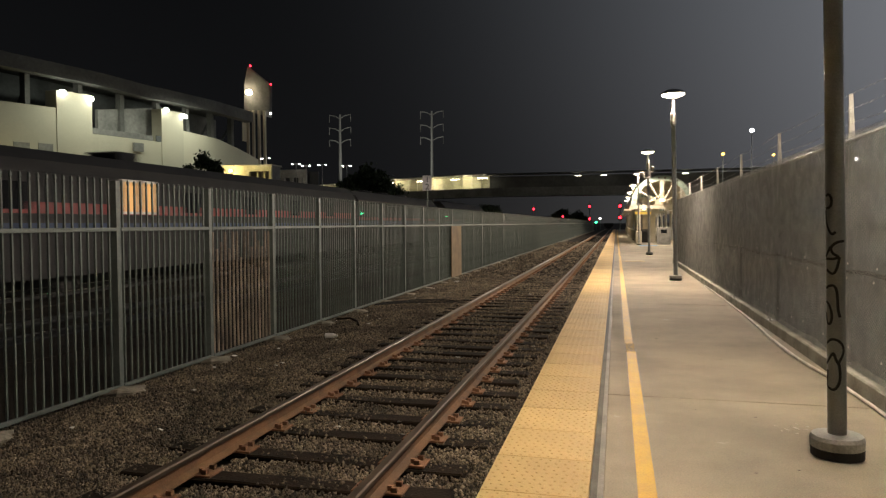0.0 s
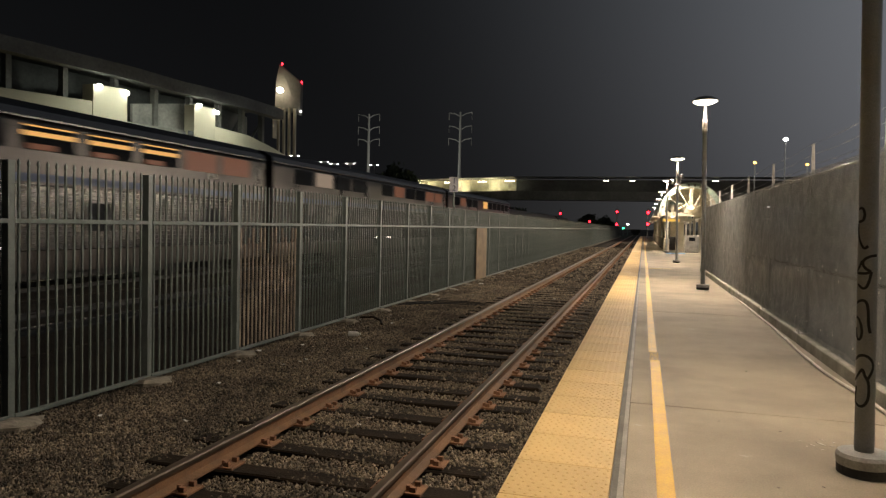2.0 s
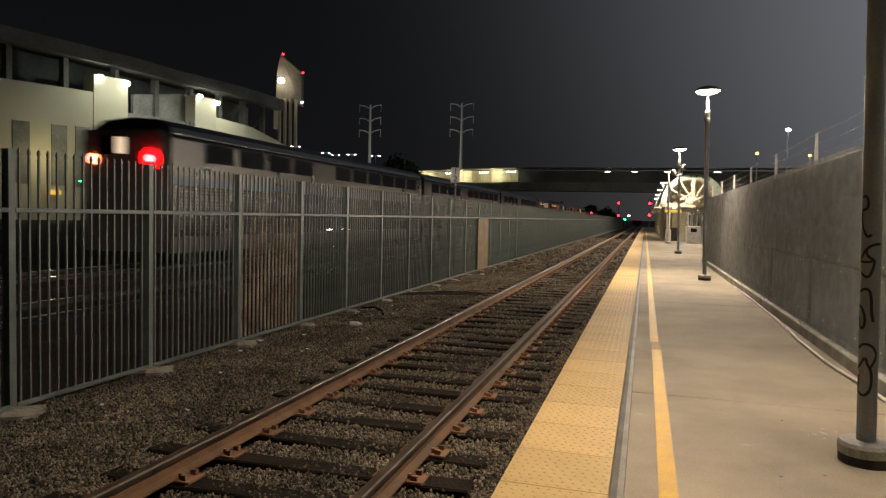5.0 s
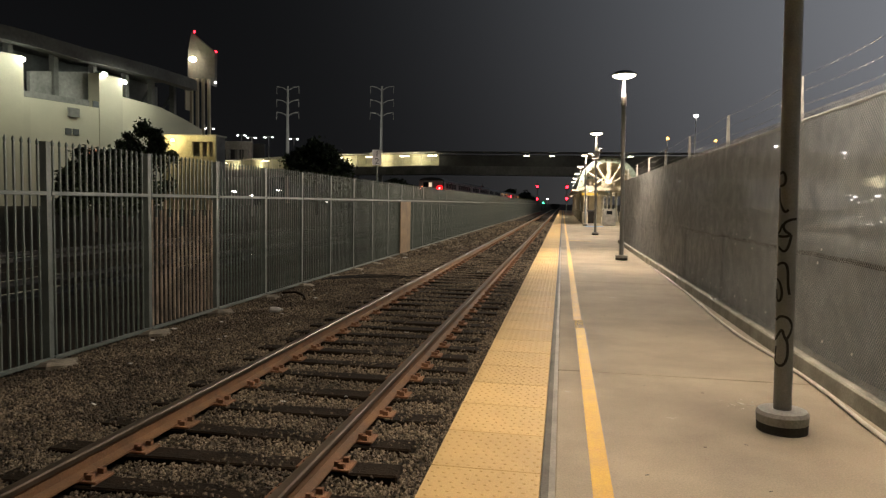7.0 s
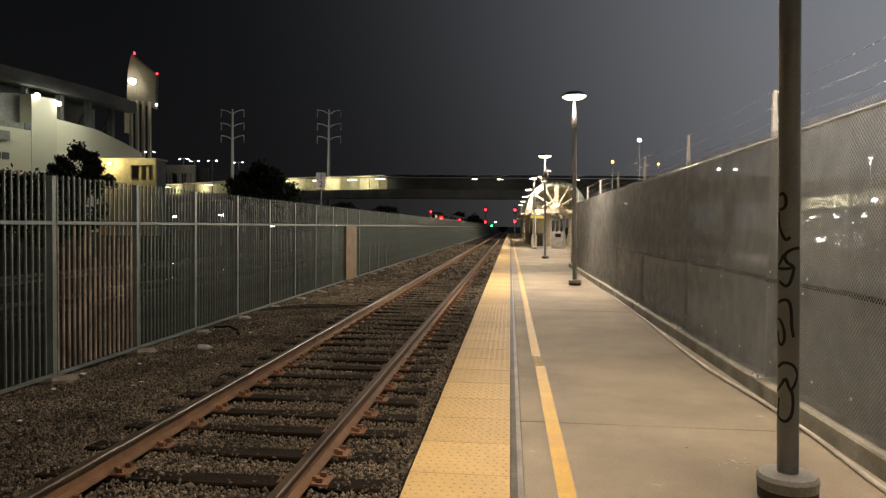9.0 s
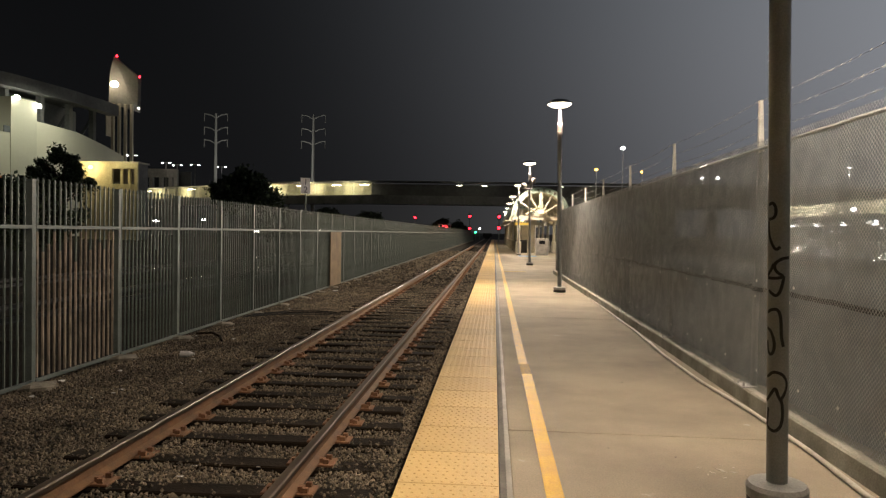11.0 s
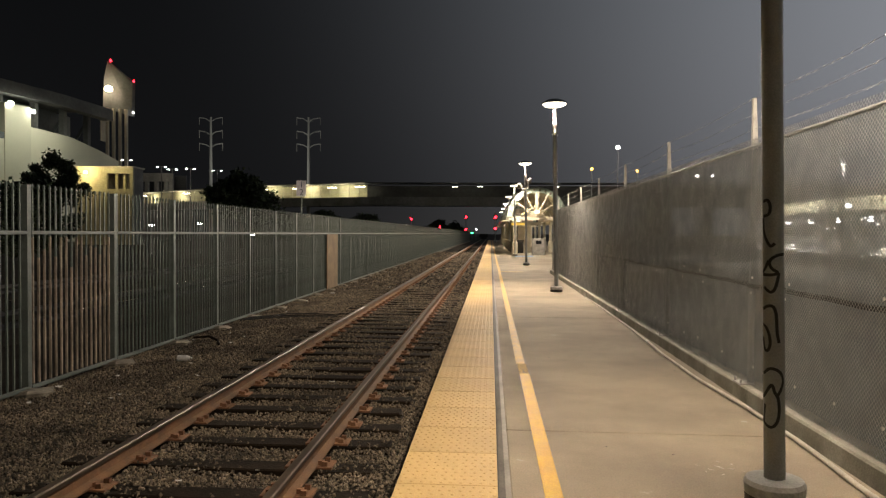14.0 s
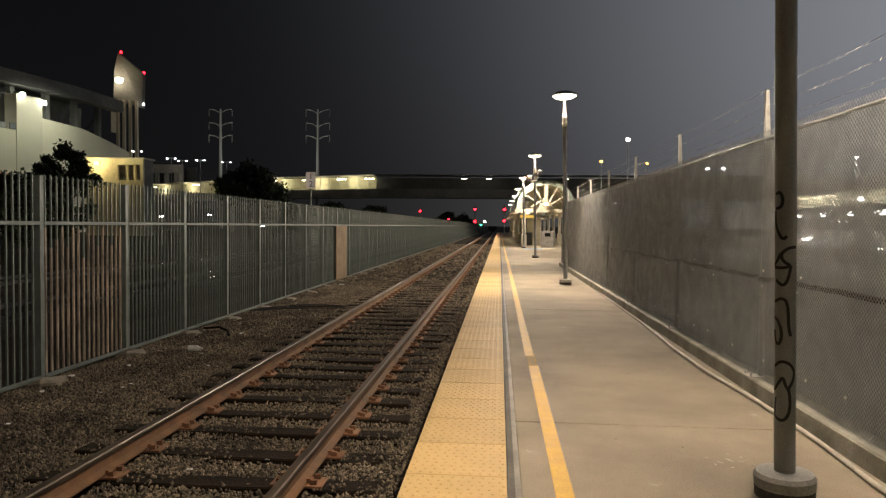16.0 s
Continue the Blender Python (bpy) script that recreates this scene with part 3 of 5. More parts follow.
for k in range(34):
    for z in (0.34, 0.99, 1.12):
        y = 3.1 + 0.72 * k + 0.3 * noise.noise(Vector((k * 1.7, z * 9, 3)))
        at = (CX - 0.02, y, z + 0.05 * noise.noise(Vector((k * 2.1, z * 5, 1))))
        if grommet is None:
            gb = lathe([(0.011, 0), (0.013, 0.006), (0.005, 0.008)], 7)
            gb.transform(pose(0, 0, 0, 0, -90))
            grommet = part("grommet", gb, M["arm"], link, "pale cable tie")
            grommet.location = at
        elif k % 3 != 1 or z < 0.5:
            again(grommet, link, at)
for j, (z, dx) in enumerate(((2.485, -0.012), (2.615, -0.03), (2.75, -0.05))):
    pts = []
    for i in range(int((CY1 - CY0) / 0.5) + 1):
        y = CY0 + 0.5 * i
        f = ((y - 4.53) % 3.05) / 3.05
        pts.append((CX + 0.045 + dx, y, z - 0.03 * math.sin(math.pi * f)))
    bw = tube(pts, 0.0014, 4)
    for i in range(int((CY1 - CY0) / 0.13)):
        y = CY0 + 0.13 * i
        f = ((y - 4.53) % 3.05) / 3.05
        z1 = z - 0.03 * math.sin(math.pi * f)
        for a in (0.7, -0.7):
            tube([(CX + 0.045 + dx - 0.008, y - 0.009 * a, z1 - 0.012), (CX + 0.045 + dx + 0.008, y + 0.009 * a, z1 + 0.012)], 0.0013, 3, bw)
    part("barbed_wire", bw, M["wire"], link)

hose = thing("hose", "long white hose lying along the kerb", "hose")
HOSE = ((-3.0, 2.05), (1.5, 2.06), (3.5, 2.10), (5.05, 2.13), (6.1, 2.175), (6.9, 2.165), (8.5, 2.085), (9.6, 2.09), (10.8, 2.13), (12.2, 2.17), (15.7, 2.20), (17.4, 2.19))
hp = []
for i in range(88):
    y = -3.0 + i * 0.234
    k = max(n for n in range(len(HOSE) - 1) if HOSE[n][0] <= y)
    (y0, x0), (y1, x1) = HOSE[k], HOSE[k + 1]
    f = min(1.0, (y - y0) / (y1 - y0))
    hp.append((x0 + (x1 - x0) * f * f * (3 - 2 * f), y, 0.019))
coupling = lathe([(0.017, -0.05), (0.024, -0.045), (0.024, 0.045), (0.017, 0.05)], 10)
coupling.transform(pose(2.128, 10.7, 0.022, 90))
part("coupling", coupling, M["litter"], hose, "white hose coupling")
part("hose", tube(hp, 0.0185, 8), M["hose"], hose, smooth=True)

# ---------------------------------------------------------------- platform lamps
LAMP_Y = [4.97, 19.1, 34.2, 49.3, 63.8, 78.4, 93.0, 108.0]


def platform_lamp(at):
    e = thing("platform_lamp", "grey round-post platform lamp with a flat disc head", "lamp post", at, "platform lamps")
    part("base_cover", lathe([(0.158, 0.06), (0.162, 0.115), (0.150, 0.138), (0.06, 0.146)], 28), M["base"], e, "pale rounded base cover")
    part("base_band", lathe([(0.157, 0.0), (0.157, 0.062)], 28), M["base_dark"], e, "dark band of the base")
    part("post", lathe([(0.056, 0.13), (0.056, 4.09)], 24, cap=False), M["pole"], e, smooth=True)
    part("collar", lathe([(0.055, 4.08), (0.074, 4.09), (0.074, 4.17), (0.068, 4.18), (0.066, 4.36), (0.048, 4.40), (0.034, 4.62), (0.034, 4.80)], 18), M["collar"], e, "pale tapered neck")
    part("head", lathe([(0.09, 4.80), (0.31, 4.885), (0.315, 4.915), (0.20, 4.985), (0.05, 5.02)], 28), M["collar"], e, "flat disc lamp head")
    part("lens", lathe([(0.30, 4.868), (0.30, 4.88), (0.1, 4.882)], 28), G["lamp"], e, "glowing lamp lens")
    part("lens_bowl", lathe([(0.036, 4.795), (0.13, 4.80), (0.24, 4.828), (0.298, 4.872)], 28, cap=False), G["lamp"], e, "glowing lamp bowl")
    return e


lamp0 = platform_lamp((1.55, LAMP_Y[0], 0))
lamp0.rotation_euler = (0, radians(-1.3), 0)  # the posts lean a little
lamps = [lamp0]
for y in LAMP_Y:
    if y != LAMP_Y[0]:
        lamps.append(copy_thing(lamp0, pose(1.67, y, 0, 0, -1.2, 0)))
for y in LAMP_Y:
    near = y == LAMP_Y[0]
    lamp("lamp_light", "SPOT", ((1.55 if near else 1.67) - 0.105, y, 4.75), NEAR_WATTS if near else LAMP_WATTS, LAMP_COLOUR, 0.10, spot=178, blend=0.12)


# spray-painted strokes wrapped on the near lamp post
def stroke(points, z0):
    bm = bmesh.new()
    r, w = 0.0575, 0.0085
    prev = None
    for i, (a, z) in enumerate(points):
        a2, z2 = points[min(i + 1, len(points) - 1)]
        a1, z1 = points[max(i - 1, 0)]
        d = Vector(((a2 - a1) * r, z2 - z1))
        d = d.normalized() if d.length else Vector((1, 0))
        nx, nz = -d.y * w, d.x * w
        pair = []
        for s in (-1, 1):
            ang = -math.pi / 2 - 0.39 + a + s * nx / r
            pair.append(bm.verts.new((r * math.cos(ang), r * math.sin(ang), z0 + z + s * nz)))
        if prev:
            bm.faces.new((prev[0], pair[0], pair[1], prev[1]))
        prev = pair
    return bm


def curve_pts(pts, rounds=3):
    """Rounds the corners of a line of points."""
    for _ in range(rounds):
        out = [pts[0]]
        for (a, b), (c, d) in zip(pts, pts[1:]):
            out += [(0.75 * a + 0.25 * c, 0.75 * b + 0.25 * d), (0.25 * a + 0.75 * c, 0.25 * b + 0.75 * d)]
        pts = out + [pts[-1]]
    return pts


# each stroke: places across the post, -1 to 1, and heights
STROKES = [
    [(-0.85, 1.69), (-0.5, 1.705), (-0.2, 1.67), (-0.3, 1.62), (-0.85, 1.61)],
    [(-0.85, 1.60), (-0.82, 1.52), (-0.55, 1.47), (-0.2, 1.44), (0.15, 1.46)],
    [(0.92, 1.40), (0.3, 1.395), (-0.4, 1.365), (-0.2, 1.32), (0.55, 1.298), (-0.1, 1.285), (-0.9, 1.287)],
    [(-0.4, 1.365), (-0.65, 1.33), (-0.9, 1.30)],
    [(0.5, 1.298), (0.25, 1.22), (-0.15, 1.185), (-0.65, 1.205), (-0.8, 1.22)],
    [(-0.9, 1.095), (-0.55, 1.115), (0.05, 1.115), (0.28, 1.06), (0.28, 0.97), (0.48, 0.91)],
    [(-0.9, 1.01), (-0.55, 0.99), (-0.25, 0.92), (-0.45, 0.865), (-0.82, 0.865), (-0.9, 0.94)],
    [(-0.9, 0.735), (-0.4, 0.772), (0.45, 0.76), (0.83, 0.715), (0.7, 0.66), (0.25, 0.61)],
    [(-0.95, 0.60), (-0.5, 0.655), (-0.15, 0.685), (0.05, 0.635), (0.45, 0.60), (0.45, 0.485), (-0.15, 0.435), (-0.8, 0.45), (-0.95, 0.48)],
    [(-0.8, 0.565), (-0.88, 0.475)],
]
for pts in STROKES:
    part("paint_stroke", stroke([(math.asin(max(-0.97, min(0.97, u))), z) for u, z in curve_pts(pts)], 0.0), M["ink"], lamp0, "black spray-paint scrawl")

# two dome cameras on brackets on one post
cams = thing("camera_bracket", "two pale security cameras on a curved bracket", "security camera", (1.66, 34.2, 3.75))
part("bracket", tube([(0.05, 0, 0.0), (0.0, -0.1, -0.08), (-0.22, -0.1, -0.1), (-0.34, -0.1, -0.02)], 0.035, 8), M["collar"], cams)
part("housing", lathe([(0.1, 0), (0.14, 0.08), (0.12, 0.2), (0.05, 0.24)], 12, (-0.36, -0.1, -0.06)), M["collar"], cams)
part("housing", boxbm(0.06, 0.2, -0.2, 0.1, 0.18, 0.42, bevel=0.03), M["collar"], cams)
part("clamp", lathe([(0.075, -0.06), (0.075, 0.3)], 12), M["collar"], cams)


# ---------------------------------------------------------------- station canopy and what stands under it
def canopy(at, length, end_wheel):
    e = thing("canopy", "white steel barrel-vaulted platform canopy lit from inside", "canopy", at)
    R = 2.1
    n = 18
    arc = lambda r, k: (r * math.cos(math.pi * k / n), r * math.sin(math.pi * k / n))
    # vault in panels between the ribs
    step = 3.2
    ribs = int(length / step) + 1
    for i in range(ribs):
        bm = bmesh.new()
        y = i * step
        w = 0.16
        for k in range(n):
            (x0, z0), (x1, z1) = arc(R, k), arc(R, k + 1)
            (x2, z2), (x3, z3) = arc(R - 0.26, k), arc(R - 0.26, k + 1)
            q = [bm.verts.new(v) for v in ((x0, y, z0 + 2.75), (x1, y, z1 + 2.75), (x3, y, z3 + 2.75), (x2, y, z2 + 2.75),
                                           (x0, y + w, z0 + 2.75), (x1, y + w, z1 + 2.75), (x3, y + w, z3 + 2.75), (x2, y + w, z2 + 2.75))]
            for f in ((0, 1, 2, 3), (7, 6, 5, 4), (0, 4, 5, 1), (3, 2, 6, 7)):
                bm.faces.new([q[j] for j in f])
        part("rib", bm, M["white"], e)
        if i < ribs - 1:
            for k0, k1 in ((0, 6), (6, 12), (12, 18)):
                bm = bmesh.new()
                for k in range(k0, k1):
                    (x0, z0), (x1, z1) = arc(R + 0.02, k), arc(R + 0.02, k + 1)
                    bm.faces.new([bm.verts.new(v) for v in ((x0, y + 0.02, z0 + 2.75), (x0, y + step - 0.02, z0 + 2.75), (x1, y + step - 0.02, z1 + 2.75), (x1, y + 0.02, z1 + 2.75))])
                    (x0, z0), (x1, z1) = arc(R + 0.05, k), arc(R + 0.05, k + 1)
                    bm.faces.new([bm.verts.new(v) for v in ((x1, y + 0.02, z1 + 2.75), (x1, y + step - 0.02, z1 + 2.75), (x0, y + step - 0.02, z0 + 2.75), (x0, y + 0.02, z0 + 2.75))])
                part("vault_panel", bm, M["vault"], e, "pale green vault panel")
    for x in (-R, R):
        part("beam", boxbm(x - 0.1, x + 0.1, 0, length, 2.5, 2.75), M["white"], e)
        part("eave", boxbm(x - 0.45 if x < 0 else x - 0.1, x + 0.1 if x < 0 else x + 0.45, 0, length, 2.42, 2.5), M["white"], e)
    part("tie_beam", boxbm(-R, R, 0.0, 0.18, 2.52, 2.78), M["white"], e)
    part("tie_beam", boxbm(-R, R, length - 0.2, length, 2.52, 2.78), M["white"], e)
    if end_wheel:
        for a in (35, 62, 90, 118, 145):
            c, s = math.cos(radians(a)), math.sin(radians(a))
            part("spoke", tube([(0.35 * c, 0.08, 2.85 + 0.35 * s), ((R - 0.2) * c, 0.08, 2.75 + (R - 0.2) * s)], 0.075, 6), M["white"], e)
        hub = bmesh.new()
        for k in range(12):
            a0, a1 = math.pi * k / 12, math.pi * (k + 1) / 12
            q = [bm_v for bm_v in (hub.verts.new((0.5 * math.cos(a0), -0.05, 2.78 + 0.5 * math.sin(a0))), hub.verts.new((0.5 * math.cos(a1), -0.05, 2.78 + 0.5 * math.sin(a1))),
                                   hub.verts.new((0, -0.05, 2.78)))]
            hub.faces.new(q)
        bmesh.ops.remove_doubles(hub, verts=hub.verts, dist=0.001)
        bmesh.ops.recalc_face_normals(hub, faces=hub.faces)
        bmesh.ops.solidify(hub, geom=hub.faces[:], thickness=0.12)
        part("hub", hub, M["white"], e)
        part("hub_light", lathe([(0.13, 0), (0.2, 0.1), (0.13, 0.2)], 10, (0, -0.3, 3.0)), G["warm"], e, "bright round lamp")
        band = bmesh.new()
        for k in range(n):
            (x0, z0), (x1, z1) = arc(R + 0.02, k), arc(R + 0.02, k + 1)
            (x2, z2), (x3, z3) = arc(R - 0.34, k), arc(R - 0.34, k + 1)
            band.faces.new([band.verts.new(v) for v in ((x0, -0.06, z0 + 2.75), (x1, -0.06, z1 + 2.75), (x3, -0.06, z3 + 2.75), (x2, -0.06, z2 + 2.75))])
        bmesh.ops.remove_doubles(band, verts=band.verts, dist=0.001)
        bmesh.ops.recalc_face_normals(band, faces=band.faces)
        bmesh.ops.solidify(band, geom=band.faces[:], thickness=0.02)
        part("fascia_band", band, M["vault"], e, "pale green arched fascia band")
        part("king_post", boxbm(-0.13, 0.13, 0.0, 0.16, 2.78, 4.7), M["white"], e)
        for k in range(1, 15):
            a = math.pi * k / 15
            if k in (4, 9):
                continue
            if k in (1, 2, 3):
                cu = bpy.data.curves.new("letter", "FONT")
                cu.body, cu.size, cu.align_x, cu.align_y, cu.extrude = " ATS"[k], 0.26, "CENTER", "CENTER", 0.004
                cu.materials.append(M["groove"])
                o = new("letter", cu)
                o.parent, o["label"] = e, "dark letter on the arch"
                o.matrix_basis = Matrix.Translation((1.93 * math.cos(a), -0.09, 2.75 + 1.93 * math.sin(a))) @ Matrix.Rotation(math.pi / 2 - a, 4, "Y") @ Matrix.Rotation(math.pi / 2, 4, "X")
                continue
            m = Matrix.Translation((1.93 * math.cos(a), -0.09, 2.75 + 1.93 * math.sin(a))) @ Matrix.Rotation(math.pi / 2 - a, 4, "Y")
            b = boxbm(-0.07, 0.07, -0.02, 0.0, -0.09, 0.09)
            b.transform(m)
            part("lettering", b, M["groove"], e, "dark plain bar of lettering on the arch")
    rows = int(length / 6.4) + 1
    for i in range(rows):
        for x in (-1.55, 1.55):
            y = 0.1 + i * 6.4
            part("column", lathe([(0.2, 0.0), (0.2, 0.9), (0.13, 0.95), (0.12, 2.55)], 14, (x, y, 0)), M["white"], e)
    for i in range(int(length / 4)):
        part("light_tube", boxbm(-0.06, 0.06, 1 + 4 * i, 2.3 + 4 * i, 3.55, 3.62), G["warm"], e, "warm light tube")
    return e


canopy((3.25, 51.0, 0), 25.6, True)
canopy((3.25, 84.0, 0), 25.6, True)
for y in (54.0, 66.0, 90.0):
    lamp("canopy_light", "POINT", (3.25, y, 3.3), 100, (1.0, 0.70, 0.34), 0.25)
lamp("canopy_front_light", "POINT", (3.25, 50.4, 3.4), 4, (1.0, 0.72, 0.38), 0.15)

hs = thing("hanging_sign", "lit yellow hanging platform sign under the canopy", "sign", (1.93, 49.6, 2.12))
part("panel", boxbm(-0.55, 0.55, 0, 0.12, 0.0, 0.17), G["yellowsign"], hs)
part("hanger", boxbm(-0.5, -0.47, 0.04, 0.07, 0.17, 0.4), M["white"], hs)
part("hanger", boxbm(0.47, 0.5, 0.04, 0.07, 0.17, 0.4), M["white"], hs)

bin_ = thing("litter_bin", "dark square litter bin beside the canopy", "litter bin", (2.0, 53.0, 0))
part("body", boxbm(-0.42, 0.42, 0, 0.7, 0.08, 0.98, bevel=0.03), M["under"], bin_)
part("lid", boxbm(-0.45, 0.45, -0.03, 0.73, 0.98, 1.05, bevel=0.02), M["black"], bin_)
pad = thing("blue_pad", "blue painted access pad on the platform", "pad", (2.1, 47.0, 0), kind="structure")
part("pad", boxbm(-0.5, 0.7, 0, 1.6, 0.001, 0.006), M["bluebase"], pad)
kiosk = thing("ticket_machine", "pale grey ticket machine cabinet on the platform", "ticket machine", (3.35, 50.2, 0))
part("cabinet", boxbm(-0.45, 0.45, 0, 0.5, 0, 1.2, bevel=0.04), M["collar"], kiosk)
part("screen", boxbm(-0.2, 0.2, -0.012, 0.0, 0.8, 1.05), M["darkglass"], kiosk)
booth = thing("lit_shelter", "lit white shelter cubicle under the canopy", "shelter", (2.6, 56, 0))
part("wall", boxbm(-0.5, 0.5, 0, 0.1, 0, 2.1), M["white"], booth)
part("wall", boxbm(-0.5, -0.4, 0.1, 2.4, 0, 2.1), M["white"], booth)
part("roof", boxbm(-0.55, 0.55, -0.05, 2.45, 2.1, 2.18), M["white"], booth)
for i, x in enumerate((4.3, 4.55)):
    q = thing("sign_post", "slim pale sign post on the platform", "post", (x, 46 + i, 0))
    part("post", lathe([(0.06, 0.12), (0.06, 2.6)], 10), M["white"], q)
    part("foot", lathe([(0.2, 0), (0.2, 0.12)], 12), M["base"], q)

# ---------------------------------------------------------------- footbridge
def bridge_line(x):
    pts = ((-140, 200), (-86, 165), (-48, 140), (-24, 130), (80, 130))
    for (x0, y0), (x1, y1) in zip(pts, pts[1:]):
        if x <= x1:
            f = (x - x0) / (x1 - x0)
            return y0 + f * (y1 - y0)
    return 130


def along(name, x0, x1, z0, z1, d0, d1, m, parent, label="", step=4.0):
    """A long body that follows the bridge's line, d metres behind its front."""
    bm = bmesh.new()
    k = max(1, int((x1 - x0) / step))
    rings = []
    for i in range(k + 1):
        x = x0 + (x1 - x0) * i / k
        y = bridge_line(x)
        rings.append([bm.verts.new(v) for v in ((x, y + d0, z0), (x, y + d1, z0), (x, y + d1, z1), (x, y + d0, z1))])
    for a, b in zip(rings, rings[1:]):
        for i in range(4):
            bm.faces.new((a[i], b[i], b[(i + 1) % 4], a[(i + 1) % 4]))
    bm.faces.new(rings[0])
    bm.faces.new(list(reversed(rings[-1])))
    bmesh.ops.recalc_face_normals(bm, faces=bm.faces)
    return part(name, bm, m, parent, label)


bridge = thing("footbridge", "long caged footbridge over the tracks, part of it brightly lit", "footbridge")
along("girder", -110, 80, 6.7, 8.35, 0, 4, M["concrete_far"], bridge, "dark concrete girder")
# screen and roof: lit and unlit stretches told apart by pale and dark colour
along("back_screen", -110, -24, 8.35, 10.9, 3.3, 3.45, M["cream"], bridge, "back screen, coloured pale along the lit stretch")
along("back_screen", -24, 80, 8.35, 10.7, 3.3, 3.45, M["rim"], bridge, "back screen, coloured dark along the unlit stretch")
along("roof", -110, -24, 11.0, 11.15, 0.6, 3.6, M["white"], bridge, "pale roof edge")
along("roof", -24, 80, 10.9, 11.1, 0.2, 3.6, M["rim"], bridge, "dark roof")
along("hand_rail", -110, -24, 10.1, 10.17, 0.05, 0.12, M["white"], bridge)
along("hand_rail", -110, -24, 9.25, 9.33, 0.05, 0.13, M["white"], bridge)
for i in range(41):
    x = -109 + 2.1 * i
    y = bridge_line(x)
    part("cage_rib", tube([(x, y + 0.05, 8.35), (x, y + 0.05, 10.3), (x, y + 0.35, 10.85), (x, y + 0.9, 11.05)], 0.055, 4), M["white"], bridge)
for x in (-102, -86, -70, -58, -47, -39, -31, -25):
    y = bridge_line(x)
    part("light_fixture", boxbm(x - 0.9, x + 0.9, y + 0.7, y + 1.0, 10.2, 10.4), G["bridge"], bridge, "bright ceiling fixture")
for x in (-6.8, -2.1, 12.0):
    part("light_fixture", boxbm(x - 0.5, x + 0.5, 129.7, 129.95, 10.25, 10.36), G["bridge"], bridge, "bright ceiling fixture")
for x in (-118, -60, 3.5, 40):
    part("pier", boxbm(x - 0.7, x + 0.7, bridge_line(x) + 1, bridge_line(x) + 3, -0.5, 6.7), M["concrete_far"], bridge)
for x in (-104, -94, -84, -74, -64, -55, -46, -37, -29):
    lamp("bridge_light", "POINT", (x, bridge_line(x) + 1.6, 9.9), 430, (1.0, 0.93, 0.62), 0.3)

# ---------------------------------------------------------------- stadium
SHELL = ((40, -112), (60, -101), (84, -90.8), (99, -84.5), (112, -81.3), (124, -79.5), (136, -79.2), (144, -79.8), (149, -83.5), (152, -95))


def sx(y):
    for (y0, x0), (y1, x1) in zip(SHELL, SHELL[1:]):
        if y <= y1:
            return x0 + (x1 - x0) * (y - y0) / (y1 - y0)
    return SHELL[-1][1]


def shell(name, y0, y1, bottom, top, d0, d1, m, parent, label="", step=2.0):
    """A wall that follows the stadium's curve; d0 and d1 are its faces' distances behind that curve."""
    bm = bmesh.new()
    k = max(1, int((y1 - y0) / step))
    rings = []
    for i in range(k + 1):
        y = y0 + (y1 - y0) * i / k
        x = sx(y)
        b, t = (bottom(y) if callable(bottom) else bottom), (top(y) if callable(top) else top)
        rings.append([bm.verts.new(v) for v in ((x - d0, y, b), (x - d1, y, b), (x - d1, y, t), (x - d0, y, t))])
    for a, b in zip(rings, rings[1:]):
        for i in range(4):
            bm.faces.new((a[i], b[i], b[(i + 1) % 4], a[(i + 1) % 4]))
    bm.faces.new(rings[0])
    bm.faces.new(list(reversed(rings[-1])))
    bmesh.ops.recalc_face_normals(bm, faces=bm.faces)
    return part(name, bm, m, parent, label)


def wall_top(y):
    if y < 97.8:
        return 20.5
    if y < 112:
        return 16.9
    if y < 127:
        return 19.6 - (y - 118) * 0.05
    return 19.15 - (y - 127) * 0.16


def rim_top(y):
    return 26.7 + 0.055 * max(0, 108 - y)


stadium = thing("stadium", "large pale concrete stadium with floodlit outer wall", "stadium")
shell("lower_wall", 40, 92.6, -0.5, wall_top, 0, 1.2, M["wall_lit"], stadium, "pale floodlit lower wall")
shell("lower_wall", 97.8, 111.2, -0.5, wall_top, 0, 1.2, M["wall_lit"], stadium, "pale floodlit lower wall", 1)
shell("lower_wall", 116.5, 152, -0.5, wall_top, 0, 1.2, M["wall_lit"], stadium, "pale floodlit lower wall")
shell("stair_block", 92.6, 97.8, -0.5, 23.3, -0.15, 2, M["wall_lit"], stadium, "pale floodlit stair block")
shell("stair_block", 111.2, 116.5, -0.5, 23.0, -0.15, 2, M["wall_lit"], stadium, "pale floodlit stair block")
# inner wall, deck and slab take the darker colour as shade
shell("back_wall", 40, 146, -0.5, lambda y: rim_top(y) - 0.7, 11, 12, M["wall_dark"], stadium, "inner wall coloured dark for its night shade")
shell("inner_wall", 101.5, 112.5, 14.6, lambda y: 21.6 + (y - 101.5) * 0.17, 3.0, 3.6, M["concrete_far"], stadium, "pale grey curved inner wall", 1)
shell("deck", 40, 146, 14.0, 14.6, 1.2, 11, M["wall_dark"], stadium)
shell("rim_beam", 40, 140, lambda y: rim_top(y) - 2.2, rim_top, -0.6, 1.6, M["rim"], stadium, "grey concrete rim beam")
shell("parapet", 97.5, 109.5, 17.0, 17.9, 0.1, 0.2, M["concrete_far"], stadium)
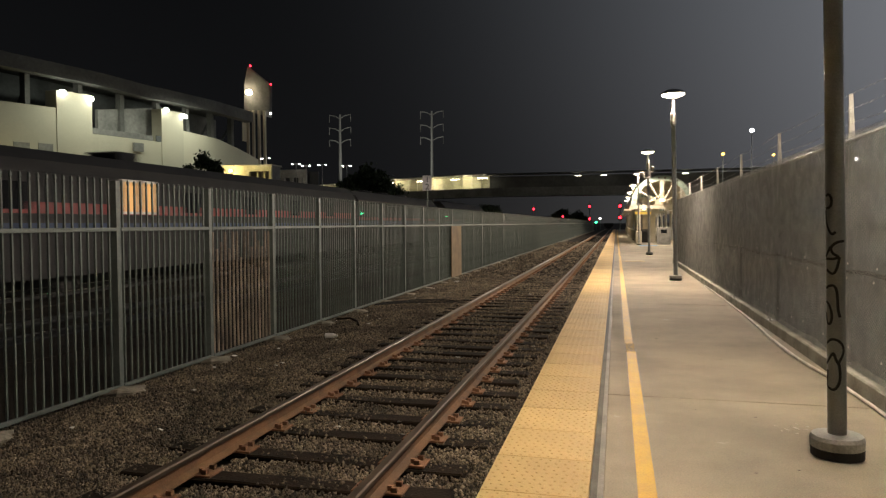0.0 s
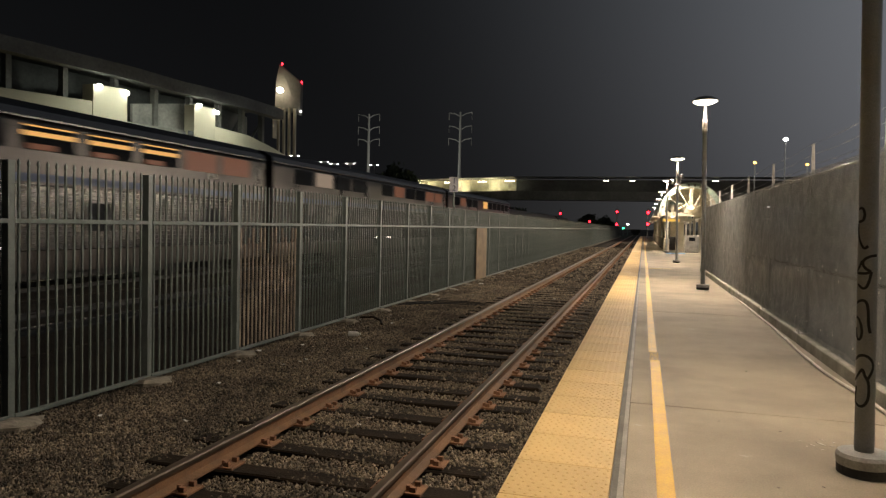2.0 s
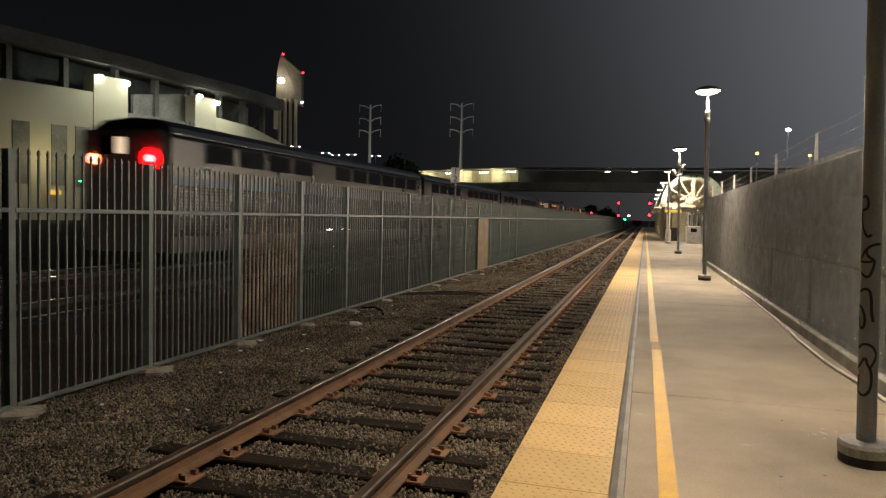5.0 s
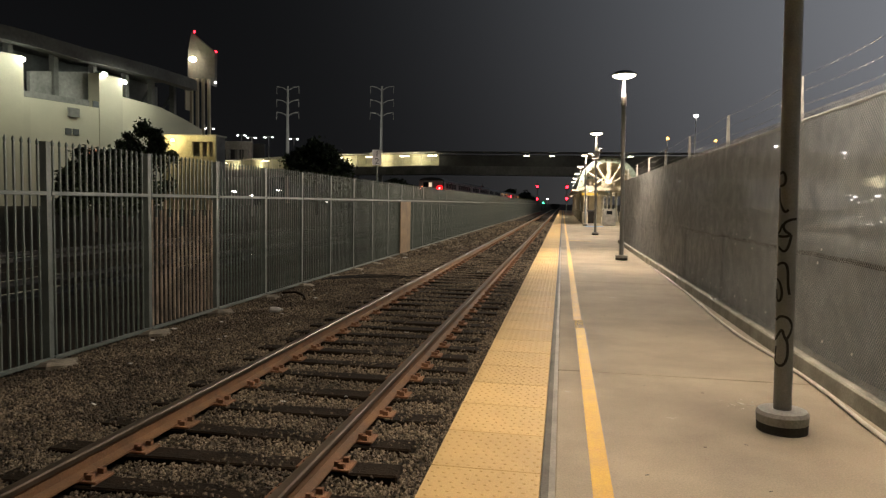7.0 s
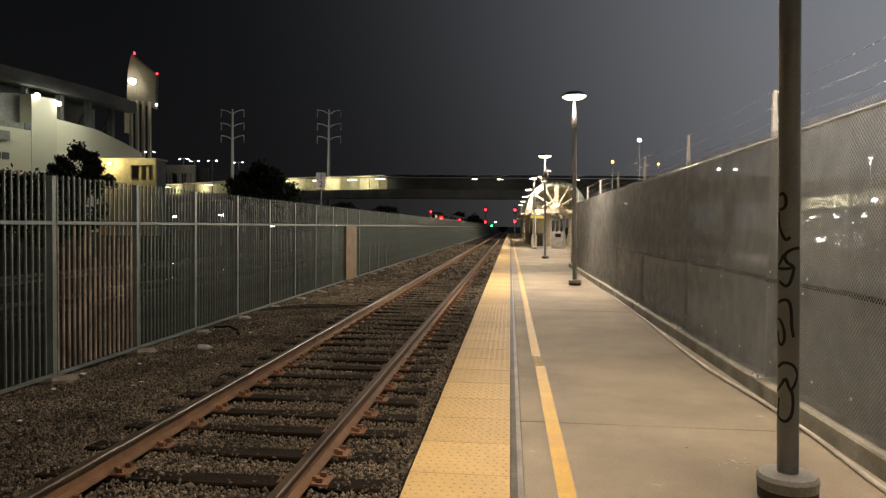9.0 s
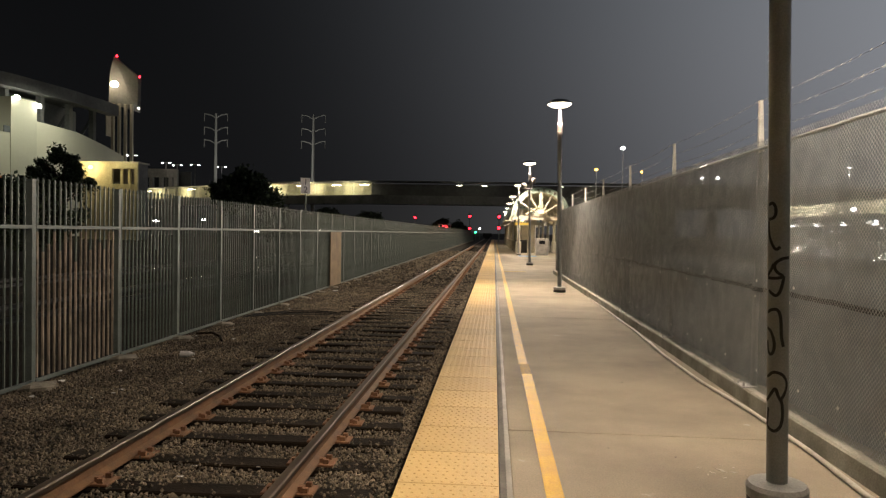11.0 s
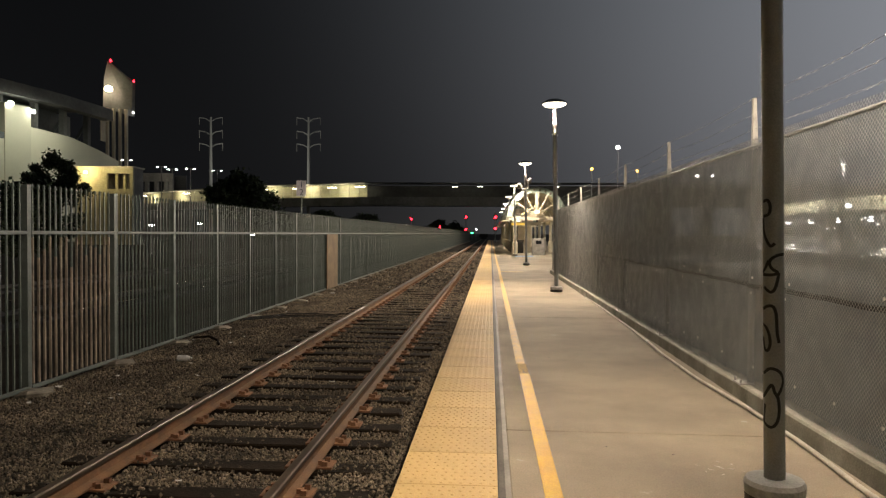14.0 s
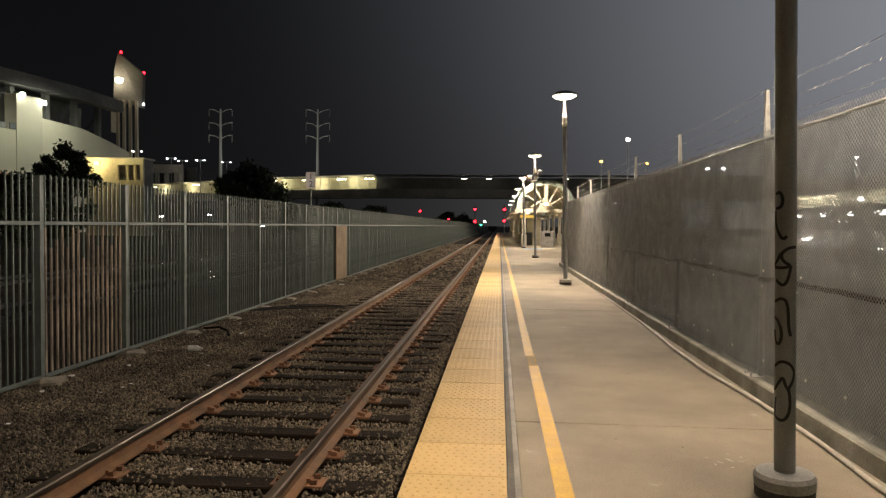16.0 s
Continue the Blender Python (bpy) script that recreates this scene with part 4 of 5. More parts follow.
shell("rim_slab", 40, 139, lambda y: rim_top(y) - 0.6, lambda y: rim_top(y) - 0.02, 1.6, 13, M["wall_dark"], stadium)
for i in range(13):
    y = 45 + 7.6 * i
    x = sx(y)
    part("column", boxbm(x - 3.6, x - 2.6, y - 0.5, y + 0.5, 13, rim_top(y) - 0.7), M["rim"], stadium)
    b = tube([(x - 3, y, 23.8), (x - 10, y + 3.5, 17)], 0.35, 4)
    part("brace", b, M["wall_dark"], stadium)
# flat grey panels; the shade of recessed bays is put into their colour
for y0, z0, z1, w in ((86.7, 5.0, 14.5, 2.1), (90.0, 5.0, 14.6, 2.0), (81.6, 5.0, 14.5, 2.2)):
    shell("doorway", y0, y0 + w, z0, z1, -0.12, 0.02, M["concrete_far"], stadium, "grey panel coloured as a shaded recess", 1.2)
for y0, z0, z1, w in ((104.7, 11.6, 12.7, 1.1), (106.1, 11.6, 12.7, 1.1), (110.0, 16.9, 18.0, 1.1)):
    shell("wall_window", y0, y0 + w, z0, z1, -0.12, 0.02, M["wall_dark"], stadium, "small dark window", 1.2)
shell("wall_unit", 105.2, 107.0, 14.7, 16.2, -0.5, 0.0, M["concrete_far"], stadium, "grey wall-mounted unit", 1.0)
FLOODS = ((93.2, 23.0), (97.3, 22.6), (111.8, 22.9), (116.3, 22.3))
for y, z in FLOODS:
    x = sx(y) + 0.7
    part("floodlight", boxbm(x - 0.3, x + 0.2, y - 0.42, y + 0.42, z - 0.3, z + 0.34, bevel=0.08), G["flood"], stadium, "glaring white floodlight")
    lamp("flood_lamp", "SPOT", (x + 7.5, y, z + 0.6), 2100, (0.95, 1.0, 0.80), 0.4, (x - 1.5, y + 2, 10), 150)
# added fill without a fixture, brightens the wall round the bays
lamp("bay_light", "POINT", (sx(84) + 4, 84, 9), 420, (1.0, 0.85, 0.4), 0.3)
# the awning's own emission takes the place of lamplight on it
shell("lit_awning", 108.2, 110.4, 8.6, 9.4, -0.5, -0.05, G["awning"], stadium, "awning made to glow dim orange as if lamplit", 1)
part("wall_sign", boxbm(sx(86) - 1, sx(86) + 0.9, 86, 88, 3.5, 4.2), G["yellowsign"], stadium, "lit amber strip")

tower = thing("light_tower", "tall floodlight tower on four slender columns", "light tower", (-85.5, 152, 0))
for i in range(4):
    part("column", boxbm(-2.0 + 1.15 * i, -1.45 + 1.15 * i, 0.6 * i, 0.6 * i + 0.6, -0.5, 29.5), M["white"], tower)
bm = bmesh.new()
q = [(-2.6, 0, 29.5), (2.6, 3, 28.0), (2.8, 3, 36.0), (-1.5, 0, 40.0), (-2.4, 0, 36)]
a = [bm.verts.new(v) for v in q]
b = [bm.verts.new((x, y + 1.2, z)) for x, y, z in q]
bm.faces.new(a)
bm.faces.new(list(reversed(b)))
for i in range(5):
    bm.faces.new((a[i], b[i], b[(i + 1) % 5], a[(i + 1) % 5]))
bmesh.ops.recalc_face_normals(bm, faces=bm.faces)
part("lamp_board", bm, M["rim"], tower, "slanted grey lamp board")
part("floodlight", lathe([(0.3, 0), (0.75, 0.3), (0.75, 0.9), (0.3, 1.2)], 10, (-0.5, -1.3, 32.9)), G["towerlight"], tower, "bright amber-white floodlight")
part("beacon", lathe([(0.2, 0), (0.25, 0.2), (0.1, 0.5)], 8, (-0.9, 0.3, 40)), G["red"], tower, "red aircraft beacon")
part("beacon", lathe([(0.2, 0), (0.25, 0.2), (0.1, 0.5)], 8, (2.8, 3.5, 36)), G["red"], tower, "red aircraft beacon")
part("small_lamp", lathe([(0.2, 0), (0.2, 0.4)], 8, (3.2, 2.5, 28.6)), G["whitelight"], tower)
part("flag", boxbm(-2.9, -2.75, -0.6, 1.4, 22, 28), M["white"], tower, "furled pale banner")
lamp("tower_lamp", "POINT", (-86.2, 147.5, 33.4), 28, (1.0, 0.82, 0.5), 0.4)

low = thing("low_building", "cream single-storey building with a wide opening", "building", (-57.6, 100, 0))
part("wall", boxbm(-4.6, 0.4, 0, 0.4, -0.5, 10.95), M["cream"], low)
part("wall", boxbm(0.4, 3.9, 0, 0.4, -0.5, 7.8), M["cream"], low)
part("wall", boxbm(0.4, 3.9, 0, 0.4, 10.1, 10.95), M["cream"], low)
part("wall", boxbm(3.9, 4.4, 0, 0.4, -0.5, 10.95), M["cream"], low)
part("side_wall", boxbm(4.0, 4.4, 0.4, 3, -0.5, 10.95), M["concrete_far"], low)
part("back_wall", boxbm(-4.6, 4.0, 2.6, 3, -0.5, 10.95), M["concrete_far"], low)
part("roof", boxbm(-4.8, 4.6, -0.2, 3.2, 10.95, 11.15), M["white"], low)
for x in (1.6, 2.8):
    part("mullion", boxbm(x - 0.2, x + 0.2, 0.5, 0.8, 7.8, 10.1), M["cream"], low)
part("wall_lamp", lathe([(0.2, 0), (0.35, 0.2), (0.2, 0.5)], 8, (-2.6, -0.5, 10.0)), G["warm"], low, "warm wall lamp")
part("soffit_lamp", boxbm(1.2, 2.2, 0.6, 0.8, 10.3, 10.45), G["warm"], low, "warm soffit lamp")
lamp("wall_lamp_light", "POINT", (-60.2, 98.6, 10.2), 700, (1.0, 0.8, 0.35), 0.2)
# added fill in front of and above the roof, brightens the cream front
lamp("soffit_light", "POINT", (-55.8, 97.5, 11.8), 420, (1.0, 0.85, 0.45), 0.2)
low2 = thing("parking_deck", "dark low parking deck with openings", "building", (-91.8, 176, 0))
part("wall", boxbm(-2, 8.6, 0, 0.5, -0.5, 11.5), M["concrete_far"], low2)
part("fascia", boxbm(-2, 8.6, -0.2, 0.7, 14.6, 16.8), M["concrete_far"], low2)
for x in (-1.6, 1.0, 3.6, 6.2, 7.6):
    part("pillar", boxbm(x, x + 0.9, 0, 0.9, 11.5, 14.6), M["concrete_far"], low2)
part("back_wall", boxbm(-2, 8.6, 8, 8.5, -0.5, 16.8), M["wall_dark"], low2)
part("door_glow", boxbm(2.3, 3.2, 7.8, 7.98, 11.7, 12.8), G["cabin"], low2, "dim lit doorway")
# added unseen fill that brightens the parking deck
lamp("deck_light", "POINT", (-80, 168, 17), 900, (1.0, 0.9, 0.7), 0.3)
for i, (x, y, z) in enumerate(((-76, 140, 16.5), (-71.5, 146, 15.6), (-69.5, 147, 15.2), (-66.8, 150, 15.6), (-61.5, 152, 15.4))):
    s = thing("parking_light", "twin-headed parking lot light pole", "lamp post", (x, y, 0))
    part("post", lathe([(0.12, -0.5), (0.08, z)], 8), M["concrete_far"], s)
    part("cross_arm", boxbm(-0.9, 0.9, -0.06, 0.06, z - 0.08, z + 0.05), M["concrete_far"], s)
    for dx in (-0.9, 0.9):
        part("head", boxbm(dx - 0.2, dx + 0.2, -0.15, 0.15, z - 0.18, z - 0.08), G["whitelight"], s, "small white lamp head")

# transmission pylons
for x, y, z in ((-124.6, 300, 52.5), (-80.4, 300, 52.2)):
    s = thing("transmission_pole", "tall pale steel transmission pole with six arms", "transmission pole", (x, y, 0), "transmission poles")
    part("mast", lathe([(1.0, -0.5), (0.42, z)], 10), M["white"], s)
    for dz in (0, 5.9, 11.5):
        for sgn in (-1, 1):
            arm = tube([(0, 0, z - dz - 2.0), (sgn * 2.4, 0, z - dz - 0.6), (sgn * 5.3, 0, z - dz - 0.1)], 0.22, 5)
            a = part("arm", arm, M["white"], s)
            part("insulator", tube([(sgn * 5.3, 0, z - dz - 0.1), (sgn * 5.3, 0, z - dz - 3.4)], 0.13, 4), M["white"], a)
# unseen spot added low down to make the poles stand out pale
lamp("pylon_glow", "SPOT", (-100, 255, 6), 60000, (0.9, 0.95, 1.0), 1.0, (-102, 300, 42), 75)

# ---------------------------------------------------------------- trees and bushes
def tree(name, label, at, height, width, seed, bush=False, clumps=46):
    r = random.Random(seed)
    e = thing(name, label, "bush" if bush else "tree", at)
    base = 0.15 * height if bush else 0.4 * height
    trunk = lathe([(0.035 * height, -0.5), (0.022 * height, base), (0.008 * height, height * 0.8)], 8)
    for v in trunk.verts:
        v.co.x += 0.25 * math.sin(v.co.z * 0.7 + seed)
    for k in range(7):
        a = r.uniform(0, 6.28)
        z = base * 0.8 + r.random() * height * 0.3
        tube([(0, 0, z), (math.cos(a) * width * 0.18, math.sin(a) * width * 0.18, z + height * 0.12), (math.cos(a) * width * 0.36, math.sin(a) * width * 0.36, z + height * 0.2)],
             0.008 * height, 4, trunk)
    part("trunk", trunk, M["bark"], e)
    verts, faces = [], []
    for c in range(clumps):
        a, u = r.uniform(0, 6.28), r.random() ** 0.5
        zz = r.random()
        rad = width / 2 * u * (0.55 + 0.6 * math.sin(math.pi * min(1, zz + 0.15))) * r.uniform(0.7, 1.15)
        cx, cy, cz = rad * math.cos(a), rad * math.sin(a), base + (height - base) * zz * (1 - 0.3 * u)
        s = width * r.uniform(0.07, 0.13)
        for k in range(130):
            d = Vector((r.gauss(0, 1), r.gauss(0, 1), r.gauss(0, 0.8))) * s * 0.6
            p = Vector((cx, cy, cz)) + d
            u1 = Vector((r.gauss(0, 1), r.gauss(0, 1), r.gauss(0, 1))).normalized()
            u2 = u1.cross(Vector((r.gauss(0, 1), r.gauss(0, 1), r.gauss(0, 1)))).normalized()
            w = width * r.uniform(0.022, 0.05)
            i = len(verts)
            verts += [tuple(p - u1 * w), tuple(p + u2 * w * 0.5), tuple(p + u1 * w), tuple(p - u2 * w * 0.5)]
            faces.append((i, i + 1, i + 2, i + 3))
    mesh_from("crown", verts, faces, M["leaf"], e, "uneven dark leafy crown")
    return e


tree("tree", "dark bushy tree in front of the stadium wall", (-51.7, 80, 0), 11.6, 5.8, 1, clumps=52)
tree("tree", "low dark tree in front of the stadium wall", (-54.7, 80, 0), 9.8, 4.4, 2, clumps=40)
tree("tree", "dark round tree in front of the lit footbridge", (-31.2, 85, 0), 9.8, 7.8, 3, clumps=70)
tree("tree", "small dark tree under the footbridge", (-27.5, 112, 0), 5.2, 6.0, 4)
tree("tree", "small dark tree under the footbridge", (-20.5, 112, 0), 5.0, 4.6, 5)
tree("bush", "wide dark bush under the footbridge", (-34.0, 104, 0), 5.6, 8.0, 6, True)
tree("bush", "dark bush beyond the far railway track", (-24.5, 33, 0), 4.2, 4.0, 7, True)
tree("bush", "dark bush beyond the far railway track", (-27.5, 40, 0), 4.9, 4.6, 8, True)
tree("tree", "distant dark tree beside the railway", (-16.5, 230, 0), 6.2, 8.0, 9)
tree("bush", "distant dark bush beside the railway", (-12.5, 240, 0), 5.5, 8.0, 10, True)
tree("tree", "leafy street tree lit green behind the privacy cloth", (10.5, 47, 0), 3.6, 2.6, 11)
# greenish fill with no lamp of its own, added for the tree
lamp("street_tree_light", "POINT", (10.0, 45.2, 3.9), 160, (0.95, 1.0, 0.7), 0.1)

# ---------------------------------------------------------------- track sign, signals, far lights
sign = thing("track_sign", "white track-number sign on a slim post", "sign", (-6.5, 24.1, 0))
part("post", lathe([(0.03, -0.5), (0.03, 3.2)], 8), M["fence"], sign)
plate_s = part("plate", boxbm(-0.165, 0.165, -0.045, -0.033, 2.73, 3.27, bevel=0.003), M["signwhite"], sign, "white sign plate")
for ch, z in (("1", 3.03), ("2", 2.77)):
    cu = bpy.data.curves.new("digit", "FONT")
    cu.body, cu.size, cu.align_x, cu.extrude = ch, 0.30, "CENTER", 0.001
    cu.materials.append(M["blue"])
    d = new("digit", cu)
    d.parent = plate_s
    d.location, d.rotation_euler = (0.01, -0.047, z), (radians(90), 0, 0)

SIGNALS = ((-17.3, 150, (4.6,), "red"), (-5.4, 150, (5.1, 2.45), "red"), (0.75, 121, (4.4, 2.45), "red"), (-14.0, 190, (3.3,), "red"))
for x, y, zs, c in SIGNALS:
    s = thing("railway_signal", "railway signal mast showing red", "railway signal", (x, y, 0))
    part("mast", lathe([(0.09, -0.5), (0.07, max(zs) + 0.9)], 8), M["fence"], s)
    for z in zs:
        h = part("head", boxbm(-0.32, 0.32, -0.1, 0.15, z - 0.45, z + 0.45, bevel=0.05), M["black"], s, "black signal head")
        part("lens", lathe([(0.24, 0), (0.2, 0.06)], 12), G["red"], h, "glowing red lens")
        h.children[0].matrix_basis = pose(0, -0.11, z, 90)
far_head = thing("distant_lamp", "bright white yard lamp far along the track", "lamp post", (-4.4, 205, 0))
part("post", lathe([(0.07, -0.5), (0.06, 2.7)], 8), M["fence"], far_head)
part("lens", lathe([(0.28, 2.7), (0.34, 2.85), (0.2, 3.0)], 10), G["whitelight"], far_head)
far_green = thing("distant_signal", "low green railway signal far along the track", "railway signal", (-5.5, 203, 0))
part("mast", lathe([(0.08, -0.5), (0.08, 1.5)], 8), M["fence"], far_green)
part("head", boxbm(-0.35, 0.35, 0.3, 0.5, 1.3, 2.2), M["black"], far_green)
part("lens", lathe([(0.25, 1.55), (0.3, 1.75), (0.2, 1.95)], 10), G["green"], far_green, "glowing green lens")
# wagon-like body made up for the low dark area below the far lights
parked = thing("distant_wagon", "low dark shape added far along the track", "railway wagon", (-2.2, 215, 0))
part("deck", boxbm(-1.4, 1.4, 0, 16, 0.35, 0.9, bevel=0.05), M["under"], parked)
part("end_board", boxbm(-1.4, 1.4, -0.1, 0.1, 0.9, 1.5), M["under"], parked)
for y in (3, 13):
    part("truck", boxbm(-0.9, 0.9, y - 1.5, y + 1.5, -0.207, 0.36), M["under"], parked)

POLES = ((14.2, 80, 11.2, "whitelight", 0.24), (11.3, 80, 8.8, "orange", 0.17), (16.35, 80, 8.6, "orange", 0.14), (11.3, 40, 4.7, "whitelight", 0.11), (12.15, 40, 4.7, "whitelight", 0.11),
         (17.4, 36, 2.9, "whitelight", 0.14), (9.6, 60, 3.5, "whitelight", 0.1), (8.4, 62, 3.4, "whitelight", 0.1))
for x, y, z, g, s in POLES:
    p = thing("street_lamp", "slim street lamp with a small bright head", "street lamp", (x, y, 0))
    part("post", lathe([(0.07, -0.5), (0.05, z)], 8), M["pole"], p)
    part("head", lathe([(s * 0.5, 0), (s, s * 0.4), (s * 0.9, s * 1.1), (s * 0.3, s * 1.5)], 10, (0, 0, z)), G[g], p, "glowing lamp head")
for i, (x, y, z, g) in enumerate(((-60, 62, 4.4, "green"), (-36, 52, 3.6, "whitelight"), (-30, 60, 2.0, "whitelight"), (-26.5, 62, 2.2, "whitelight"), (-33, 70, 1.7, "whitelight"), (-23, 66, 1.2, "whitelight"),
                                  (-20, 78, 1.4, "whitelight"), (-48, 66, 3.9, "orange"))):
    p = thing("street_lamp", "small distant light on a slim post", "street lamp", (x, y, 0))
    part("post", lathe([(0.05, -0.5), (0.04, z)], 6), M["pole"], p)
    part("head", boxbm(-0.22, 0.22, -0.08, 0.08, z, z + 0.12), G[g], p, "small glowing lamp head")


# ---------------------------------------------------------------- car park beyond the chain-link fence
tagged(part("car_park", boxbm(7.6, 70, -30, 140, -0.5, -0.46), M["asphalt"]), "dark asphalt car park beyond the fence", "car park", kind="structure")


def parked_car(at, turn, m):
    e = thing("parked_car", "parked saloon car glinting in the car park", "car", at, "cars in the car park")
    e.rotation_euler = (0, 0, radians(turn))
    sec = [(-2.2, 0.35), (-2.25, 0.75), (-1.9, 0.95), (-1.35, 1.0), (-0.75, 1.42), (0.75, 1.45), (1.4, 1.02), (2.1, 0.88), (2.25, 0.6), (2.2, 0.35)]
    b = extrude_y(sec, -0.88, 0.88)
    for v in b.verts:
        if v.co.z > 1.1:
            v.co.y *= 0.78
    part("body", b, m, e)
    for s in (-1, 1):
        part("side_window", boxbm(-0.85, 0.95, s * 0.83 - 0.02, s * 0.83 + 0.02, 1.04, 1.3), M["darkglass"], e)
        for x in (-1.4, 1.4):
            w = lathe([(0.32, -0.1), (0.32, 0.1)], 14)
            w.transform(pose(x, s * 0.8, 0.32, 90))
            part("wheel", w, M["black"], e)
    for s in (-0.6, 0.6):
        part("headlight", boxbm(2.12, 2.22, s - 0.18, s + 0.18, 0.62, 0.76), M["arm"], e)
    return e


for i in range(9):
    parked_car((22.5 + (i % 2) * 0.3, 40 + 2.9 * i, -0.46), 180 + 2 * (i % 3), (M["steel"], M["under"], M["collar"], M["blue"])[i % 4])
tagged(part("car_park_edge", boxbm(2.6, 7.6, -30, 27.8, -0.5, -0.464), M["asphalt"]), "dark asphalt strip behind the chain-link fence", "car park", kind="structure")
hall = thing("station_hall", "long low building with a pale lit fascia beyond the car park", "building", (30, 44, 0))
part("wall", boxbm(0, 1, 0, 35, -0.5, 1.5), M["concrete_far"], hall)
part("glazing_wall", boxbm(0, 1, 0, 35, 1.5, 3.6), M["darkglass"], hall, "dark glazed front")
part("fascia", boxbm(-0.8, 1, 0, 35, 3.6, 4.7), M["cream"], hall, "pale fascia")
for i in range(7):
    part("pillar", boxbm(-0.5, 0, 1 + 5 * i, 1.5 + 5 * i, -0.5, 3.6), M["concrete_far"], hall)
    part("fixture", boxbm(-0.5, -0.2, 3 + 5 * i, 3.3 + 5 * i, 2.7, 2.82), G["whitelight"], hall, "bright soffit fixture")
rng = random.Random(21)
for i in range(34):
    y, z = 8 + 30 * i / 34 + rng.uniform(-0.3, 0.3), rng.choice((2.2, 2.45, 2.9, 3.0))
    w = rng.uniform(0.05, 0.22)
    part("window_light", boxbm(-0.06, -0.01, y, y + 2 * w, z - 0.5 * w, z + 0.5 * w), G["window_white"] if i % 3 else G["whitelight"], hall, "small bright lit window")
# two invented lights that brighten the hall fascia and the cars
for y in (52, 68):
    lamp("car_park_light", "POINT", (25, y, 6.4), 6500, (1.0, 0.93, 0.8), 0.3)
# small dark posts added to carry those lights
for y in (52, 68):
    p = thing("car_park_lamp", "added tall post and head for the car-park fill light", "lamp post", (25, y, 0))
    part("post", lathe([(0.08, -0.5), (0.06, 6.6)], 8), M["under"], p)
    part("head", boxbm(-0.12, 0.12, -0.1, 0.1, 6.6, 6.66), G["whitelight"], p)

# ---------------------------------------------------------------- litter along the track
def bottle(at, turn):
    e = thing("plastic_bottle", "white plastic bottle lying on the ballast", "bottle", at)
    b = lathe([(0.034, 0.0), (0.042, 0.012), (0.042, 0.14), (0.026, 0.178), (0.018, 0.184), (0.018, 0.21)], 12)
    b.transform(pose(0, 0, 0.02, 0, 90, turn))
    part("bottle", b, M["litter"], e)


bottle((-4.66, 10.85, BALLAST + 0.03), 8)
rng = random.Random(11)
SCRAPS = ((-4.48, 12.49, 0.07), (-5.0, 22.3, 0.16), (-5.28, 9.0, 0.08), (-2.2, 7.65, 0.12), (-2.05, 9.6, 0.07), (-2.35, 14.0, 0.08), (-3.6, 25.0, 0.14), (-2.3, 31, 0.16), (-4.9, 16.4, 0.07), (-2.1, 18.5, 0.08),
          (-5.1, 8.2, 0.05), (-3.9, 9.8, 0.05), (-2.5, 5.9, 0.05), (-1.1, 10.7, 0.05), (-4.6, 7.0, 0.05))
SCRAPS += tuple((rng.uniform(-5.3, -0.8), rng.uniform(4.5, 20), rng.uniform(0.025, 0.05)) for _ in range(34))
for x, y, s in SCRAPS:
    e = thing("paper_scrap", "crumpled pale scrap of litter on the ballast", "litter", (x, y, BALLAST + 0.03), "scraps along the track")
    bm = bmesh.new()
    bmesh.ops.create_grid(bm, x_segments=4, y_segments=3, size=s / 2)
    for v in bm.verts:
        v.co.y *= 0.6
        v.co.z = noise.noise(Vector((v.co.x * 30, v.co.y * 30, x))) * 0.02
    bmesh.ops.solidify(bm, geom=bm.faces[:], thickness=0.003)
    part("scrap", bm, M["litter"], e)
stick = thing("branch", "dark fallen branch on the ballast beside the fence", "branch", (0, 0, 0))
part("branch", tube([(-5.25, 12.75, BALLAST + 0.06), (-4.95, 12.7, BALLAST + 0.09), (-4.72, 12.5, BALLAST + 0.06), (-4.6, 12.25, BALLAST + 0.03)], 0.022, 6), M["tie"], stick)
cable = thing("cable", "dark slack cables lying across the ballast", "cable", (0, 0, 0))
for k in range(3):
    part("strand", tube([(-5.4, 15.4 + 0.25 * k, BALLAST + 0.03), (-4.7, 15.9 + 0.3 * k, BALLAST + 0.05), (-4.1, 16.1 + 0.3 * k, BALLAST + 0.04), (-3.5, 16.2 + 0.2 * k, BALLAST + 0.03)], 0.012, 5), M["black"], cable)

# ---------------------------------------------------------------- the passing train
TX, TZ, SPEED, TAIL0, PITCH_CAR = -15.9, -0.35, 32.5, -144.2, 25.95


def bogie(parent, y):
    b = boxbm(-1.25, 1.25, y - 1.5, y + 1.5, 0.45, 0.75)
    o = part("bogie", b, M["under"], parent, "dark wheel truck")
    for dy in (-1.25, 1.25):
        w = bmesh.new()
        for s in (-0.75, 0.75):
            c = lathe([(0.46, -0.06), (0.46, 0.06)], 16)
            c.transform(pose(s, y + dy, 0.46, 0, 90))
            tmp = bpy.data.meshes.new("wheel_tmp")
            c.to_mesh(tmp)
            c.free()
            w.from_mesh(tmp)
            bpy.data.meshes.remove(tmp)
        part("wheelset", w, M["under"], o)


